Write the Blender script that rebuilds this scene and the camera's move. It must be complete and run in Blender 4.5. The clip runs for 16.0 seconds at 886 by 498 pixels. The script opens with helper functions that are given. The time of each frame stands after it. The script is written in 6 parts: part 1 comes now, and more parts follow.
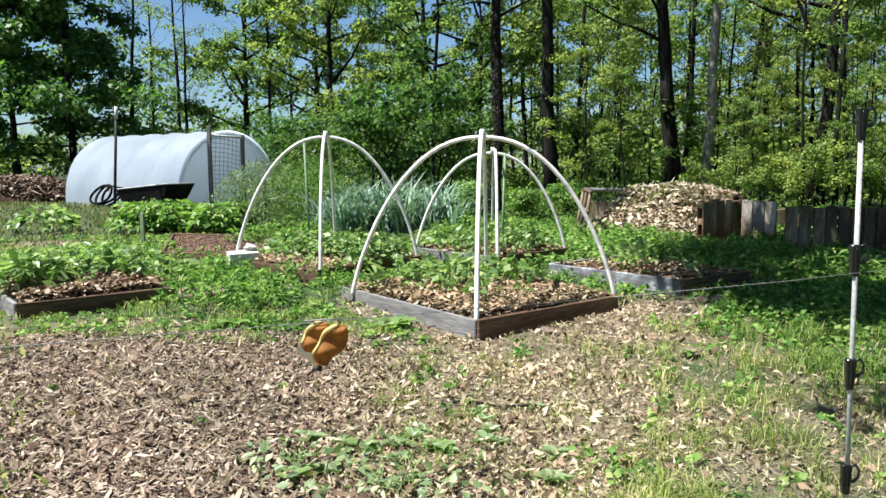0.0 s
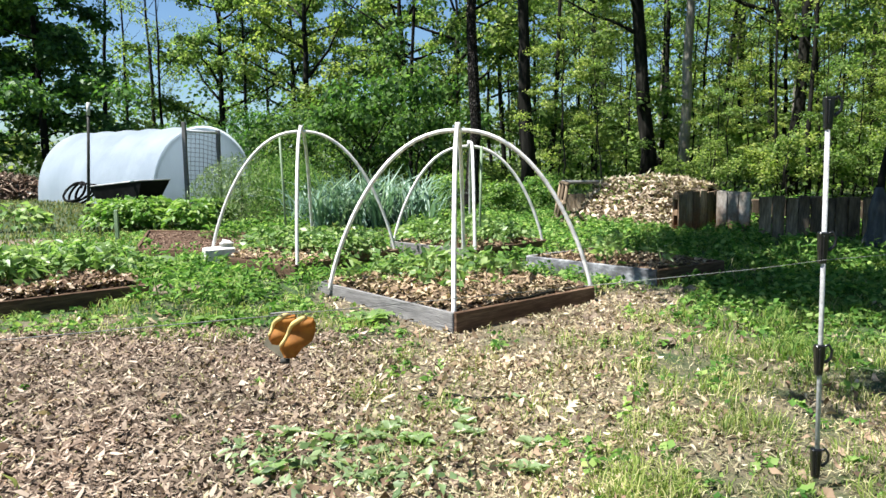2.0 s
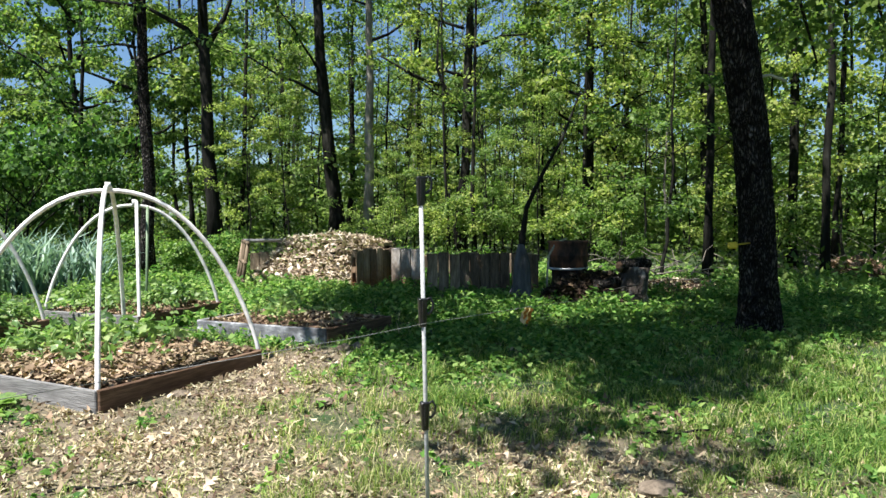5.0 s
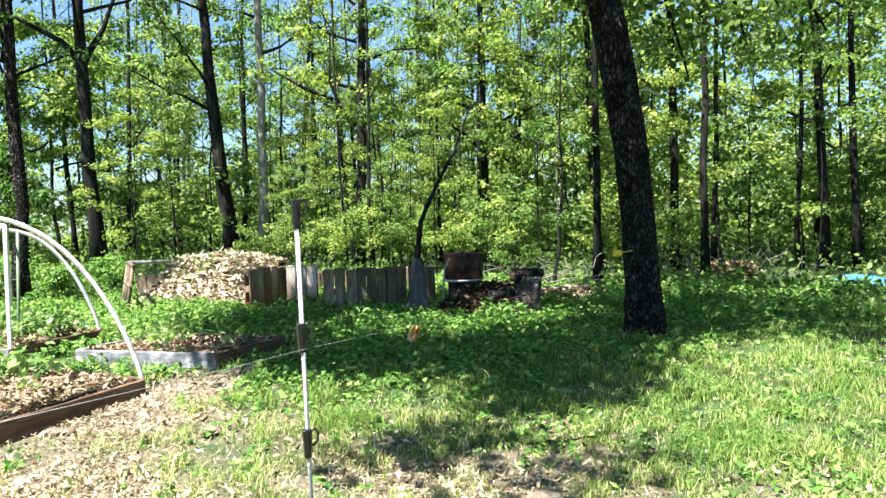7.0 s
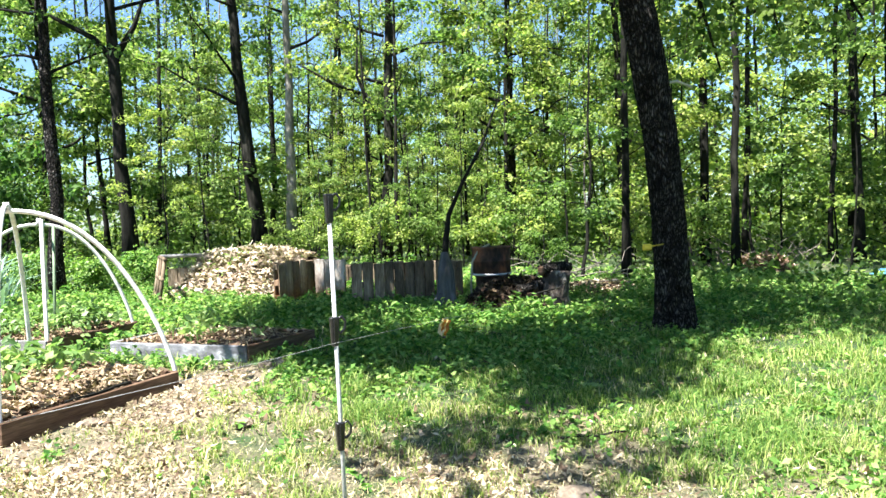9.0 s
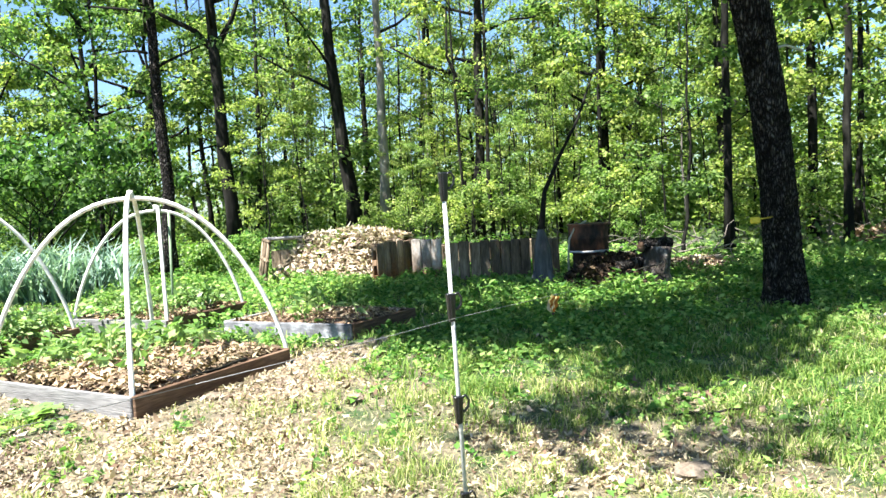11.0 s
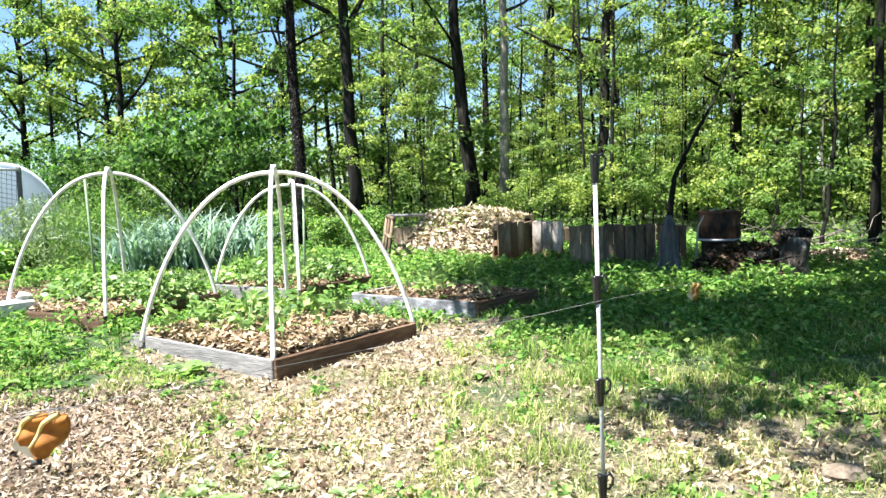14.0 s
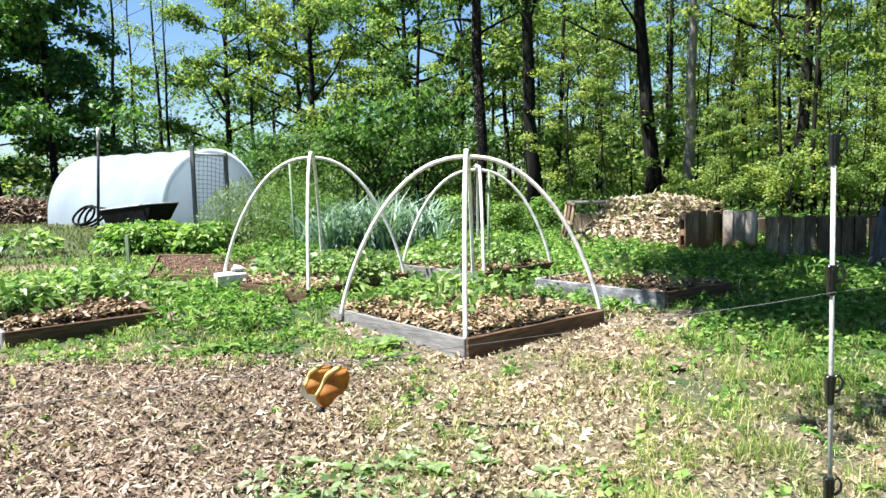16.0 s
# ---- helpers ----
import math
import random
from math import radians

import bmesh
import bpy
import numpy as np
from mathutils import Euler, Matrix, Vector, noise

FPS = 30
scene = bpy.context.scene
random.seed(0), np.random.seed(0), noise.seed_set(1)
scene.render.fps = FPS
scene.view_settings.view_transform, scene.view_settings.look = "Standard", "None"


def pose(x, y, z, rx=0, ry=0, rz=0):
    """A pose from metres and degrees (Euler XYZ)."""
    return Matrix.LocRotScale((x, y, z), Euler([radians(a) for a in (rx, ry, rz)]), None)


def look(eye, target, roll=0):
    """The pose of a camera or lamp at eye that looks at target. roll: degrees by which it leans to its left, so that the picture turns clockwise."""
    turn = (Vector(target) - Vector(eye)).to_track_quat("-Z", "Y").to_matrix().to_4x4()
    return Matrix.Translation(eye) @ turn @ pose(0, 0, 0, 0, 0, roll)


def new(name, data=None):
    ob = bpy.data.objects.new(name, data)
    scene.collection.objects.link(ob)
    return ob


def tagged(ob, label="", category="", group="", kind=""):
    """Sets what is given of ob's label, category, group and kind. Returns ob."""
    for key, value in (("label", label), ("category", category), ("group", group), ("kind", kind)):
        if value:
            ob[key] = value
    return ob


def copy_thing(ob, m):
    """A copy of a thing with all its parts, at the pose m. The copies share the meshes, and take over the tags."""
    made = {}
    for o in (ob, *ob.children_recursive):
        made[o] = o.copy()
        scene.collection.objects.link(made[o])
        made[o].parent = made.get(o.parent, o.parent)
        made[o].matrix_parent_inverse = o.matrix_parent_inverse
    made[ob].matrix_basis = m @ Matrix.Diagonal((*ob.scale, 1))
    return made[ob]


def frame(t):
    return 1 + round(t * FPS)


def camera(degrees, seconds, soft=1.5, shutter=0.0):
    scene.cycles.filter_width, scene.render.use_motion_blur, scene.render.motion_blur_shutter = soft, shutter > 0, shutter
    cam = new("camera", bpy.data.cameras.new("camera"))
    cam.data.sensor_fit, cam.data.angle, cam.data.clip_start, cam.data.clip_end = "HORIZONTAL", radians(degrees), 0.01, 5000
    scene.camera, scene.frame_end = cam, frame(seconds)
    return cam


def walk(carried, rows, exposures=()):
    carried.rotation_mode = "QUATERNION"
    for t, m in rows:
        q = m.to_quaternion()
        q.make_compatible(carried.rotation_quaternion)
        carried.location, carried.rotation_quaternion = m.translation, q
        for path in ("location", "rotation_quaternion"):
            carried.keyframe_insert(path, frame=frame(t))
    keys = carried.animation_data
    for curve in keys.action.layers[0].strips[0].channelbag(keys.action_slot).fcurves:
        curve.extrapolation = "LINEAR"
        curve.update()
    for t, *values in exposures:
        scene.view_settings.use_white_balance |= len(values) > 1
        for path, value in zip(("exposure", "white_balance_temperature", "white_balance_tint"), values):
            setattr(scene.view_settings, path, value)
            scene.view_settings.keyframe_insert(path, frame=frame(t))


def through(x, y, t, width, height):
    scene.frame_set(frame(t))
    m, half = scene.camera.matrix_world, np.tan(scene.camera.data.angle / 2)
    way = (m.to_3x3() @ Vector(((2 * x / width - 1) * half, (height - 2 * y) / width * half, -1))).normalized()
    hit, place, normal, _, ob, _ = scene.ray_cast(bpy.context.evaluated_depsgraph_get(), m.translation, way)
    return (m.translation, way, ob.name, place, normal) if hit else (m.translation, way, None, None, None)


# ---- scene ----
cam = camera(61.5, 16.0)
PATH = [
    (0, (0.679, -0.491, 1.349), (0.51, 1.489, 1.129), -0.3),
    (0.5, (0.693, -0.486, 1.344), (0.556, 1.496, 1.115), -0.7),
    (1, (0.702, -0.488, 1.342), (0.58, 1.495, 1.112), -0.6),
    (1.5, (0.709, -0.489, 1.342), (0.601, 1.495, 1.113), -0.9),
    (2, (0.705, -0.486, 1.34), (0.59, 1.497, 1.104), -0.8),
    (2.5, (0.703, -0.484, 1.34), (0.596, 1.499, 1.099), -1.1),
    (3, (0.703, -0.481, 1.338), (0.605, 1.502, 1.094), -0.9),
    (3.5, (0.719, -0.484, 1.34), (0.655, 1.501, 1.102), -0.8),
    (4, (0.814, -0.486, 1.365), (0.914, 1.502, 1.171), -1.3),
    (4.5, (0.958, -0.496, 1.387), (1.379, 1.453, 1.239), -0.8),
    (5, (1.065, -0.543, 1.413), (1.72, 1.344, 1.312), -0.5),
    (5.2, (1.095, -0.548, 1.411), (1.834, 1.308, 1.327), -1.1),
    (7.3, (1.17, -0.566, 1.455), (2.073, 1.217, 1.375), -1.8),
    (7.5, (1.17, -0.559, 1.452), (2.077, 1.221, 1.358), -1.6),
    (8, (1.16, -0.56, 1.462), (2.04, 1.234, 1.386), -1.9),
    (10.5, (1.083, -0.542, 1.44), (1.783, 1.327, 1.31), -2.9),
    (11, (1.032, -0.54, 1.449), (1.64, 1.36, 1.315), -3.5),
    (11.5, (0.999, -0.538, 1.442), (1.542, 1.381, 1.289), -3.1),
    (12, (0.965, -0.534, 1.444), (1.462, 1.396, 1.277), -2.3),
    (12.5, (0.924, -0.533, 1.441), (1.361, 1.412, 1.27), -2.4),
    (13, (0.899, -0.535, 1.445), (1.287, 1.42, 1.279), -2.0),
    (13.5, (0.887, -0.532, 1.443), (1.259, 1.425, 1.267), -1.6),
    (14, (0.866, -0.542, 1.451), (1.184, 1.425, 1.28), -1.9),
    (14.5, (0.805, -0.545, 1.447), (0.972, 1.441, 1.28), -1.6),
    (15, (0.738, -0.542, 1.439), (0.762, 1.451, 1.272), -1.4),
    (15.5, (0.689, -0.557, 1.438), (0.621, 1.434, 1.262), -1.5),
    (16, (0.663, -0.559, 1.428), (0.535, 1.427, 1.237), -1.4),
]

EXPOSURES = [(0.0, 1.27), (1.5, 1.31), (2.5, 1.46), (4.0, 1.43), (5.2, 1.31), (7.3, 2.28), (11.0, 2.31), (13.0, 2.27), (14.5, 2.11), (15.3, 1.97), (16.0, 1.73)]
walk(cam, [(t, look(eye, target, roll)) for t, eye, target, roll in PATH], EXPOSURES)

# ---- light ----
SUN_TO = Vector((-0.44, -0.17, 0.88)).normalized()
world = bpy.data.worlds.new("world")
scene.world = world
world.use_nodes = True
sky = world.node_tree.nodes.new("ShaderNodeTexSky")
sky.sky_type, sky.sun_disc = "NISHITA", False
sky.sun_elevation = math.asin(SUN_TO.z)
sky.sun_rotation = math.atan2(SUN_TO.x, SUN_TO.y)
sky.air_density, sky.dust_density, sky.ozone_density = 1.0, 0.5, 3.0
back = world.node_tree.nodes["Background"]
back.inputs["Strength"].default_value = 0.05
tint = world.node_tree.nodes.new("ShaderNodeVectorMath")
tint.operation = "MULTIPLY"
tint.inputs[1].default_value = (0.84, 0.99, 1.1)
world.node_tree.links.new(sky.outputs[0], tint.inputs[0])
world.node_tree.links.new(tint.outputs[0], back.inputs["Color"])
sun = new("sun", bpy.data.lights.new("sun", "SUN"))
sun.data.energy, sun.data.angle, sun.data.color = 5.0, radians(0.55), (1.0, 0.985, 0.955)
sun.rotation_euler = SUN_TO.to_track_quat("Z", "Y").to_euler()

# ---- materials ----
def nodes_of(name):
    m = bpy.data.materials.new(name)
    m.use_nodes = True
    nt = m.node_tree
    return m, nt, nt.nodes["Principled BSDF"]


def ramp(nt, source, stops):
    r = nt.nodes.new("ShaderNodeValToRGB")
    r.color_ramp.elements[0].position, r.color_ramp.elements[0].color = stops[0][0], (*stops[0][1], 1)
    r.color_ramp.elements[1].position, r.color_ramp.elements[1].color = stops[-1][0], (*stops[-1][1], 1)
    for p, c in stops[1:-1]:
        e = r.color_ramp.elements.new(p)
        e.color = (*c, 1)
    nt.links.new(source, r.inputs[0])
    return r.outputs[0]


def noise_of(nt, scale, detail=6.0, stretch=None, rough=0.6):
    n = nt.nodes.new("ShaderNodeTexNoise")
    n.inputs["Scale"].default_value, n.inputs["Detail"].default_value, n.inputs["Roughness"].default_value = scale, detail, rough
    co = nt.nodes.new("ShaderNodeTexCoord")
    if stretch:
        mp = nt.nodes.new("ShaderNodeMapping")
        mp.inputs["Scale"].default_value = stretch
        nt.links.new(co.outputs["Object"], mp.inputs[0])
        nt.links.new(mp.outputs[0], n.inputs["Vector"])
    else:
        nt.links.new(co.outputs["Object"], n.inputs["Vector"])
    return n.outputs["Fac"]


def mixed(nt, fac, a, b, how="MIX"):
    m = nt.nodes.new("ShaderNodeMix")
    m.data_type, m.blend_type = "RGBA", how
    for sock, v in ((m.inputs[0], fac), (m.inputs[6], a), (m.inputs[7], b)):
        if isinstance(v, bpy.types.NodeSocket):
            nt.links.new(v, sock)
        else:
            sock.default_value = v if isinstance(v, float) else (*v, 1)
    return m.outputs[2]


def bump(nt, bsdf, height, strength, dist=0.02):
    b = nt.nodes.new("ShaderNodeBump")
    b.inputs["Strength"].default_value, b.inputs["Distance"].default_value = strength, dist
    nt.links.new(height, b.inputs["Height"])
    nt.links.new(b.outputs[0], bsdf.inputs["Normal"])


def rough_mat(name, stops, scale, rough=0.8, strength=0.4, stretch=None, fine=None, metal=0.0, dist=0.02, vary=0.0):
    """Two scales of variation of colour and a bump."""
    m, nt, b = nodes_of(name)
    big = noise_of(nt, scale, 5, stretch)
    col = ramp(nt, big, stops)
    small = noise_of(nt, scale * (fine or 9), 4, stretch)
    dirt = ramp(nt, small, [(0.3, (0.55, 0.55, 0.55)), (0.65, (1.15, 1.15, 1.15))])
    col = mixed(nt, 0.8, col, dirt, "MULTIPLY")
    info = nt.nodes.new("ShaderNodeObjectInfo")
    tone = ramp(nt, info.outputs["Random"], [(0.0, (0.8 - vary,) * 3), (1.0, (1.12 + vary, 1.1 + vary, 1.08 + vary))])
    col = mixed(nt, 1.0, col, tone, "MULTIPLY")
    nt.links.new(col, b.inputs["Base Color"])
    b.inputs["Roughness"].default_value, b.inputs["Metallic"].default_value = rough, metal
    bump(nt, b, small, strength, dist)
    return m


def leaf_mat(name, stops, through=0.35, rough=0.6, spec=0.12, each=False):
    """Thin leaves: every leaf its own tint, part of the light passes through."""
    m, nt, b = nodes_of(name)
    geo = nt.nodes.new("ShaderNodeNewGeometry")
    col = ramp(nt, geo.outputs["Random Per Island"], stops)
    patch = noise_of(nt, 1.3, 3)
    tone = ramp(nt, patch, [(0.3, (0.72, 0.76, 0.7)), (0.7, (1.2, 1.15, 1.1))])
    col = mixed(nt, 1.0, col, tone, "MULTIPLY")
    if each:
        info = nt.nodes.new("ShaderNodeObjectInfo")
        own = ramp(nt, info.outputs["Random"], [(0.0, (0.66, 0.86, 0.72)), (0.5, (0.95, 1.02, 0.92)), (1.0, (1.25, 1.2, 0.95))])
        col = mixed(nt, 1.0, col, own, "MULTIPLY")
    nt.links.new(col, b.inputs["Base Color"])
    b.inputs["Roughness"].default_value, b.inputs["Specular IOR Level"].default_value = rough, spec
    if through > 0:
        t = nt.nodes.new("ShaderNodeBsdfTranslucent")
        warm = mixed(nt, 1.0, col, (1.32, 1.5, 0.86), "MULTIPLY")
        nt.links.new(warm, t.inputs["Color"])
        mx = nt.nodes.new("ShaderNodeMixShader")
        mx.inputs[0].default_value = through
        nt.links.new(b.outputs[0], mx.inputs[1])
        nt.links.new(t.outputs[0], mx.inputs[2])
        nt.links.new(mx.outputs[0], nt.nodes["Material Output"].inputs["Surface"])
    return m


M = {
    "oak_leaf": leaf_mat("oak_leaf", [(0.0, (0.036, 0.078, 0.024)), (0.5, (0.15, 0.204, 0.058)), (1.0, (0.33, 0.375, 0.145))], 0.52, 0.5, 0.2, True),
    "spring_leaf": leaf_mat("spring_leaf", [(0.0, (0.06, 0.11, 0.034)), (0.5, (0.19, 0.248, 0.073)), (1.0, (0.39, 0.42, 0.18))], 0.52, 0.5, 0.2, True),
    "young_leaf": leaf_mat("young_leaf", [(0.0, (0.05, 0.1, 0.03)), (0.6, (0.196, 0.255, 0.072)), (1.0, (0.385, 0.42, 0.17))], 0.52, 0.5, 0.2, True),
    # darker copy of the woodland leaf: shade is put into its colour
    "shade_toned_leaf": leaf_mat("shade_toned_leaf", [(0.0, (0.022, 0.058, 0.02)), (0.6, (0.1, 0.165, 0.048)), (1.0, (0.215, 0.285, 0.1))], 0.48, 0.5, 0.2, True),
    "cedar_leaf": leaf_mat("cedar_leaf", [(0.0, (0.025, 0.065, 0.022)), (0.6, (0.075, 0.155, 0.04)), (1.0, (0.17, 0.28, 0.07))], 0.4, 0.5, 0.3, True),
    "grass": leaf_mat("grass", [(0.0, (0.06, 0.115, 0.022)), (0.4, (0.15, 0.22, 0.045)), (0.75, (0.31, 0.35, 0.115)), (1.0, (0.55, 0.48, 0.3))], 0.35),
    "green_grass": leaf_mat("green_grass", [(0.0, (0.035, 0.095, 0.018)), (0.5, (0.105, 0.19, 0.042)), (1.0, (0.29, 0.37, 0.11))], 0.4),
    "weed": leaf_mat("weed", [(0.0, (0.04, 0.115, 0.025)), (0.5, (0.125, 0.25, 0.055)), (1.0, (0.34, 0.45, 0.15))], 0.4),
    "pale_weed": leaf_mat("pale_weed", [(0.0, (0.08, 0.135, 0.055)), (0.5, (0.18, 0.255, 0.115)), (1.0, (0.36, 0.43, 0.24))], 0.3, 0.42, 0.4),
    "crop_leaf": leaf_mat("crop_leaf", [(0.0, (0.06, 0.15, 0.026)), (0.6, (0.16, 0.28, 0.055)), (1.0, (0.34, 0.45, 0.14))], 0.4, 0.45, 0.35),
    "bed_leaf": leaf_mat("bed_leaf", [(0.0, (0.06, 0.125, 0.036)), (0.5, (0.165, 0.275, 0.08)), (1.0, (0.38, 0.47, 0.21))], 0.38, 0.42, 0.4),
    "leek_leaf": leaf_mat("leek_leaf", [(0.0, (0.06, 0.12, 0.09)), (0.6, (0.19, 0.3, 0.24)), (1.0, (0.46, 0.57, 0.5))], 0.22),
    "litter": leaf_mat("litter", [(0.0, (0.08, 0.05, 0.034)), (0.3, (0.235, 0.175, 0.112)), (0.8, (0.46, 0.385, 0.265)), (1.0, (0.64, 0.57, 0.43))], 0.12, 0.75, 0.15),
    "brown_leaf": leaf_mat("brown_leaf", [(0.0, (0.05, 0.033, 0.024)), (0.4, (0.16, 0.105, 0.072)), (0.8, (0.34, 0.24, 0.17)), (1.0, (0.62, 0.5, 0.4))], 0.1, 0.75, 0.15),
    "mulch_leaf": leaf_mat("mulch_leaf", [(0.0, (0.07, 0.048, 0.034)), (0.35, (0.25, 0.175, 0.12)), (0.8, (0.385, 0.28, 0.185)), (1.0, (0.56, 0.46, 0.34))], 0.1, 0.75, 0.15),
    "thatch": leaf_mat("thatch", [(0.0, (0.1, 0.085, 0.045)), (0.4, (0.24, 0.215, 0.115)), (0.8, (0.4, 0.36, 0.22)), (1.0, (0.56, 0.5, 0.34))], 0.1, 0.75, 0.15),
    "twig": rough_mat("twig", [(0.3, (0.1, 0.085, 0.07)), (0.7, (0.28, 0.245, 0.205))], 6.0, 0.9, 0.4),
    "lawn": leaf_mat("lawn", [(0.0, (0.06, 0.085, 0.03)), (0.5, (0.14, 0.16, 0.06)), (1.0, (0.28, 0.26, 0.13))], 0.3),
    "chips": leaf_mat("chips", [(0.0, (0.06, 0.042, 0.032)), (0.4, (0.155, 0.113, 0.086)), (0.8, (0.285, 0.218, 0.17)), (1.0, (0.5, 0.41, 0.335))], 0.0, 0.85, 0.15),
    "clods": leaf_mat("clods", [(0.0, (0.07, 0.042, 0.032)), (0.6, (0.19, 0.125, 0.095)), (1.0, (0.36, 0.26, 0.2))], 0.0, 0.95, 0.1),
    "straw": leaf_mat("straw", [(0.0, (0.1, 0.075, 0.055)), (0.5, (0.345, 0.272, 0.205)), (1.0, (0.68, 0.595, 0.505))], 0.15, 0.7, 0.2),
    "rotten": leaf_mat("rotten", [(0.0, (0.012, 0.009, 0.007)), (0.6, (0.05, 0.035, 0.025)), (1.0, (0.16, 0.11, 0.07))], 0.0, 0.9, 0.1),
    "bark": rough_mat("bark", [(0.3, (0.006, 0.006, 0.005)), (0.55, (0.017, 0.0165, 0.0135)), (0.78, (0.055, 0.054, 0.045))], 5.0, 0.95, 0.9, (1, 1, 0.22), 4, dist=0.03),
    "grey_bark": rough_mat("grey_bark", [(0.3, (0.03, 0.031, 0.034)), (0.55, (0.085, 0.086, 0.092)), (0.78, (0.19, 0.19, 0.195))], 5.0, 0.95, 0.9, (1, 1, 0.22), 4, dist=0.03),
    "pale_bark": rough_mat("pale_bark", [(0.3, (0.13, 0.12, 0.105)), (0.55, (0.28, 0.26, 0.23)), (0.75, (0.44, 0.42, 0.38))], 4.0, 0.9, 0.7, (1, 1, 0.3), 5),
    "grey_wood": rough_mat("grey_wood", [(0.25, (0.12, 0.117, 0.114)), (0.5, (0.195, 0.191, 0.187)), (0.75, (0.275, 0.27, 0.263))], 2.2, 0.85, 0.5, (0.35, 0.35, 5), 8),
    # brown boards, darkened to carry the shade of sides turned from the sun
    "brown_wood": rough_mat("brown_wood", [(0.25, (0.05, 0.03, 0.02)), (0.5, (0.115, 0.071, 0.046)), (0.75, (0.225, 0.15, 0.1))], 2.4, 0.85, 0.35, (0.4, 0.4, 5), 8),
    # weathered wood, darkened further so the bins' shade sits in its colour
    "pallet_wood": rough_mat("pallet_wood", [(0.25, (0.045, 0.032, 0.022)), (0.5, (0.15, 0.112, 0.076)), (0.75, (0.33, 0.262, 0.188))], 2.0, 0.9, 0.5, (3, 3, 0.5), 8, vary=0.3),
    # brown pallet boards, lightened: the sun on them is put into the colour
    "tan_pallet": rough_mat("tan_pallet", [(0.25, (0.09, 0.055, 0.034)), (0.5, (0.25, 0.18, 0.122)), (0.75, (0.42, 0.34, 0.255))], 1.8, 0.9, 0.5, (3, 3, 0.5), 8, vary=0.25),
    "stump_wood": rough_mat("stump_wood", [(0.36, (0.02, 0.015, 0.012)), (0.54, (0.055, 0.042, 0.034)), (0.66, (0.3, 0.265, 0.23))], 9.0, 0.95, 0.8, (1, 1, 0.4), 6, dist=0.03),
    # palest copy of the pallet boards, direct sunlight painted in
    "sun_toned_pallet": rough_mat("sun_toned_pallet", [(0.25, (0.15, 0.085, 0.05)), (0.42, (0.33, 0.28, 0.235)), (0.7, (0.52, 0.5, 0.46))], 1.6, 0.9, 0.4, (2, 2, 0.8), 8, vary=0.15),
    "white_board": rough_mat("white_board", [(0.4, (0.075, 0.075, 0.08)), (0.53, (0.18, 0.185, 0.2)), (0.64, (0.52, 0.53, 0.54))], 4.5, 0.8, 0.4, (0.7, 0.7, 1.2), 5),
    "soil": rough_mat("soil", [(0.3, (0.055, 0.032, 0.022)), (0.6, (0.13, 0.08, 0.055)), (0.8, (0.2, 0.13, 0.09))], 6.0, 0.95, 1.0, None, 6, dist=0.04),
    "pvc": rough_mat("pvc", [(0.3, (0.74, 0.71, 0.7)), (0.7, (0.82, 0.8, 0.79))], 1.5, 0.35, 0.05),
    "rod": rough_mat("rod", [(0.3, (0.44, 0.44, 0.43)), (0.7, (0.58, 0.58, 0.57))], 8.0, 0.35, 0.1),
    "black_plastic": rough_mat("black_plastic", [(0.3, (0.005, 0.005, 0.0055)), (0.7, (0.014, 0.014, 0.015))], 5.0, 0.75, 0.15),
    "black_gloss": rough_mat("black_gloss", [(0.3, (0.006, 0.006, 0.0065)), (0.7, (0.013, 0.013, 0.014))], 9.0, 0.28, 0.1),
    "dark_metal": rough_mat("dark_metal", [(0.3, (0.02, 0.022, 0.02)), (0.7, (0.06, 0.06, 0.055))], 7.0, 0.6, 0.3),
    "rust": rough_mat("rust", [(0.38, (0.022, 0.018, 0.016)), (0.5, (0.085, 0.046, 0.032)), (0.66, (0.32, 0.125, 0.065))], 3.4, 0.75, 0.4, (1, 1, 0.5), 7),
    "metal_band": rough_mat("metal_band", [(0.3, (0.35, 0.35, 0.35)), (0.7, (0.6, 0.6, 0.61))], 6.0, 0.4, 0.2),
    "stone": rough_mat("stone", [(0.3, (0.15, 0.115, 0.085)), (0.7, (0.29, 0.235, 0.175))], 6.0, 0.9, 0.5),
    "white_block": rough_mat("white_block", [(0.3, (0.48, 0.47, 0.44)), (0.7, (0.7, 0.69, 0.65))], 5.0, 0.85, 0.3),
    "blue_tarp": rough_mat("blue_tarp", [(0.3, (0.03, 0.15, 0.45)), (0.7, (0.08, 0.28, 0.6))], 3.0, 0.5, 0.3),
    "yellow": rough_mat("yellow", [(0.3, (0.6, 0.4, 0.02)), (0.7, (0.75, 0.55, 0.05))], 12.0, 0.5, 0.1),
    "straw_hose": rough_mat("straw_hose", [(0.3, (0.3, 0.28, 0.2)), (0.7, (0.46, 0.44, 0.34))], 6.0, 0.6, 0.1),
    "wire": rough_mat("wire", [(0.3, (0.17, 0.17, 0.165)), (0.7, (0.26, 0.26, 0.25))], 30.0, 0.5, 0.1),
    "green_stake": rough_mat("green_stake", [(0.3, (0.12, 0.2, 0.1)), (0.7, (0.25, 0.33, 0.2))], 8.0, 0.6, 0.1),
}


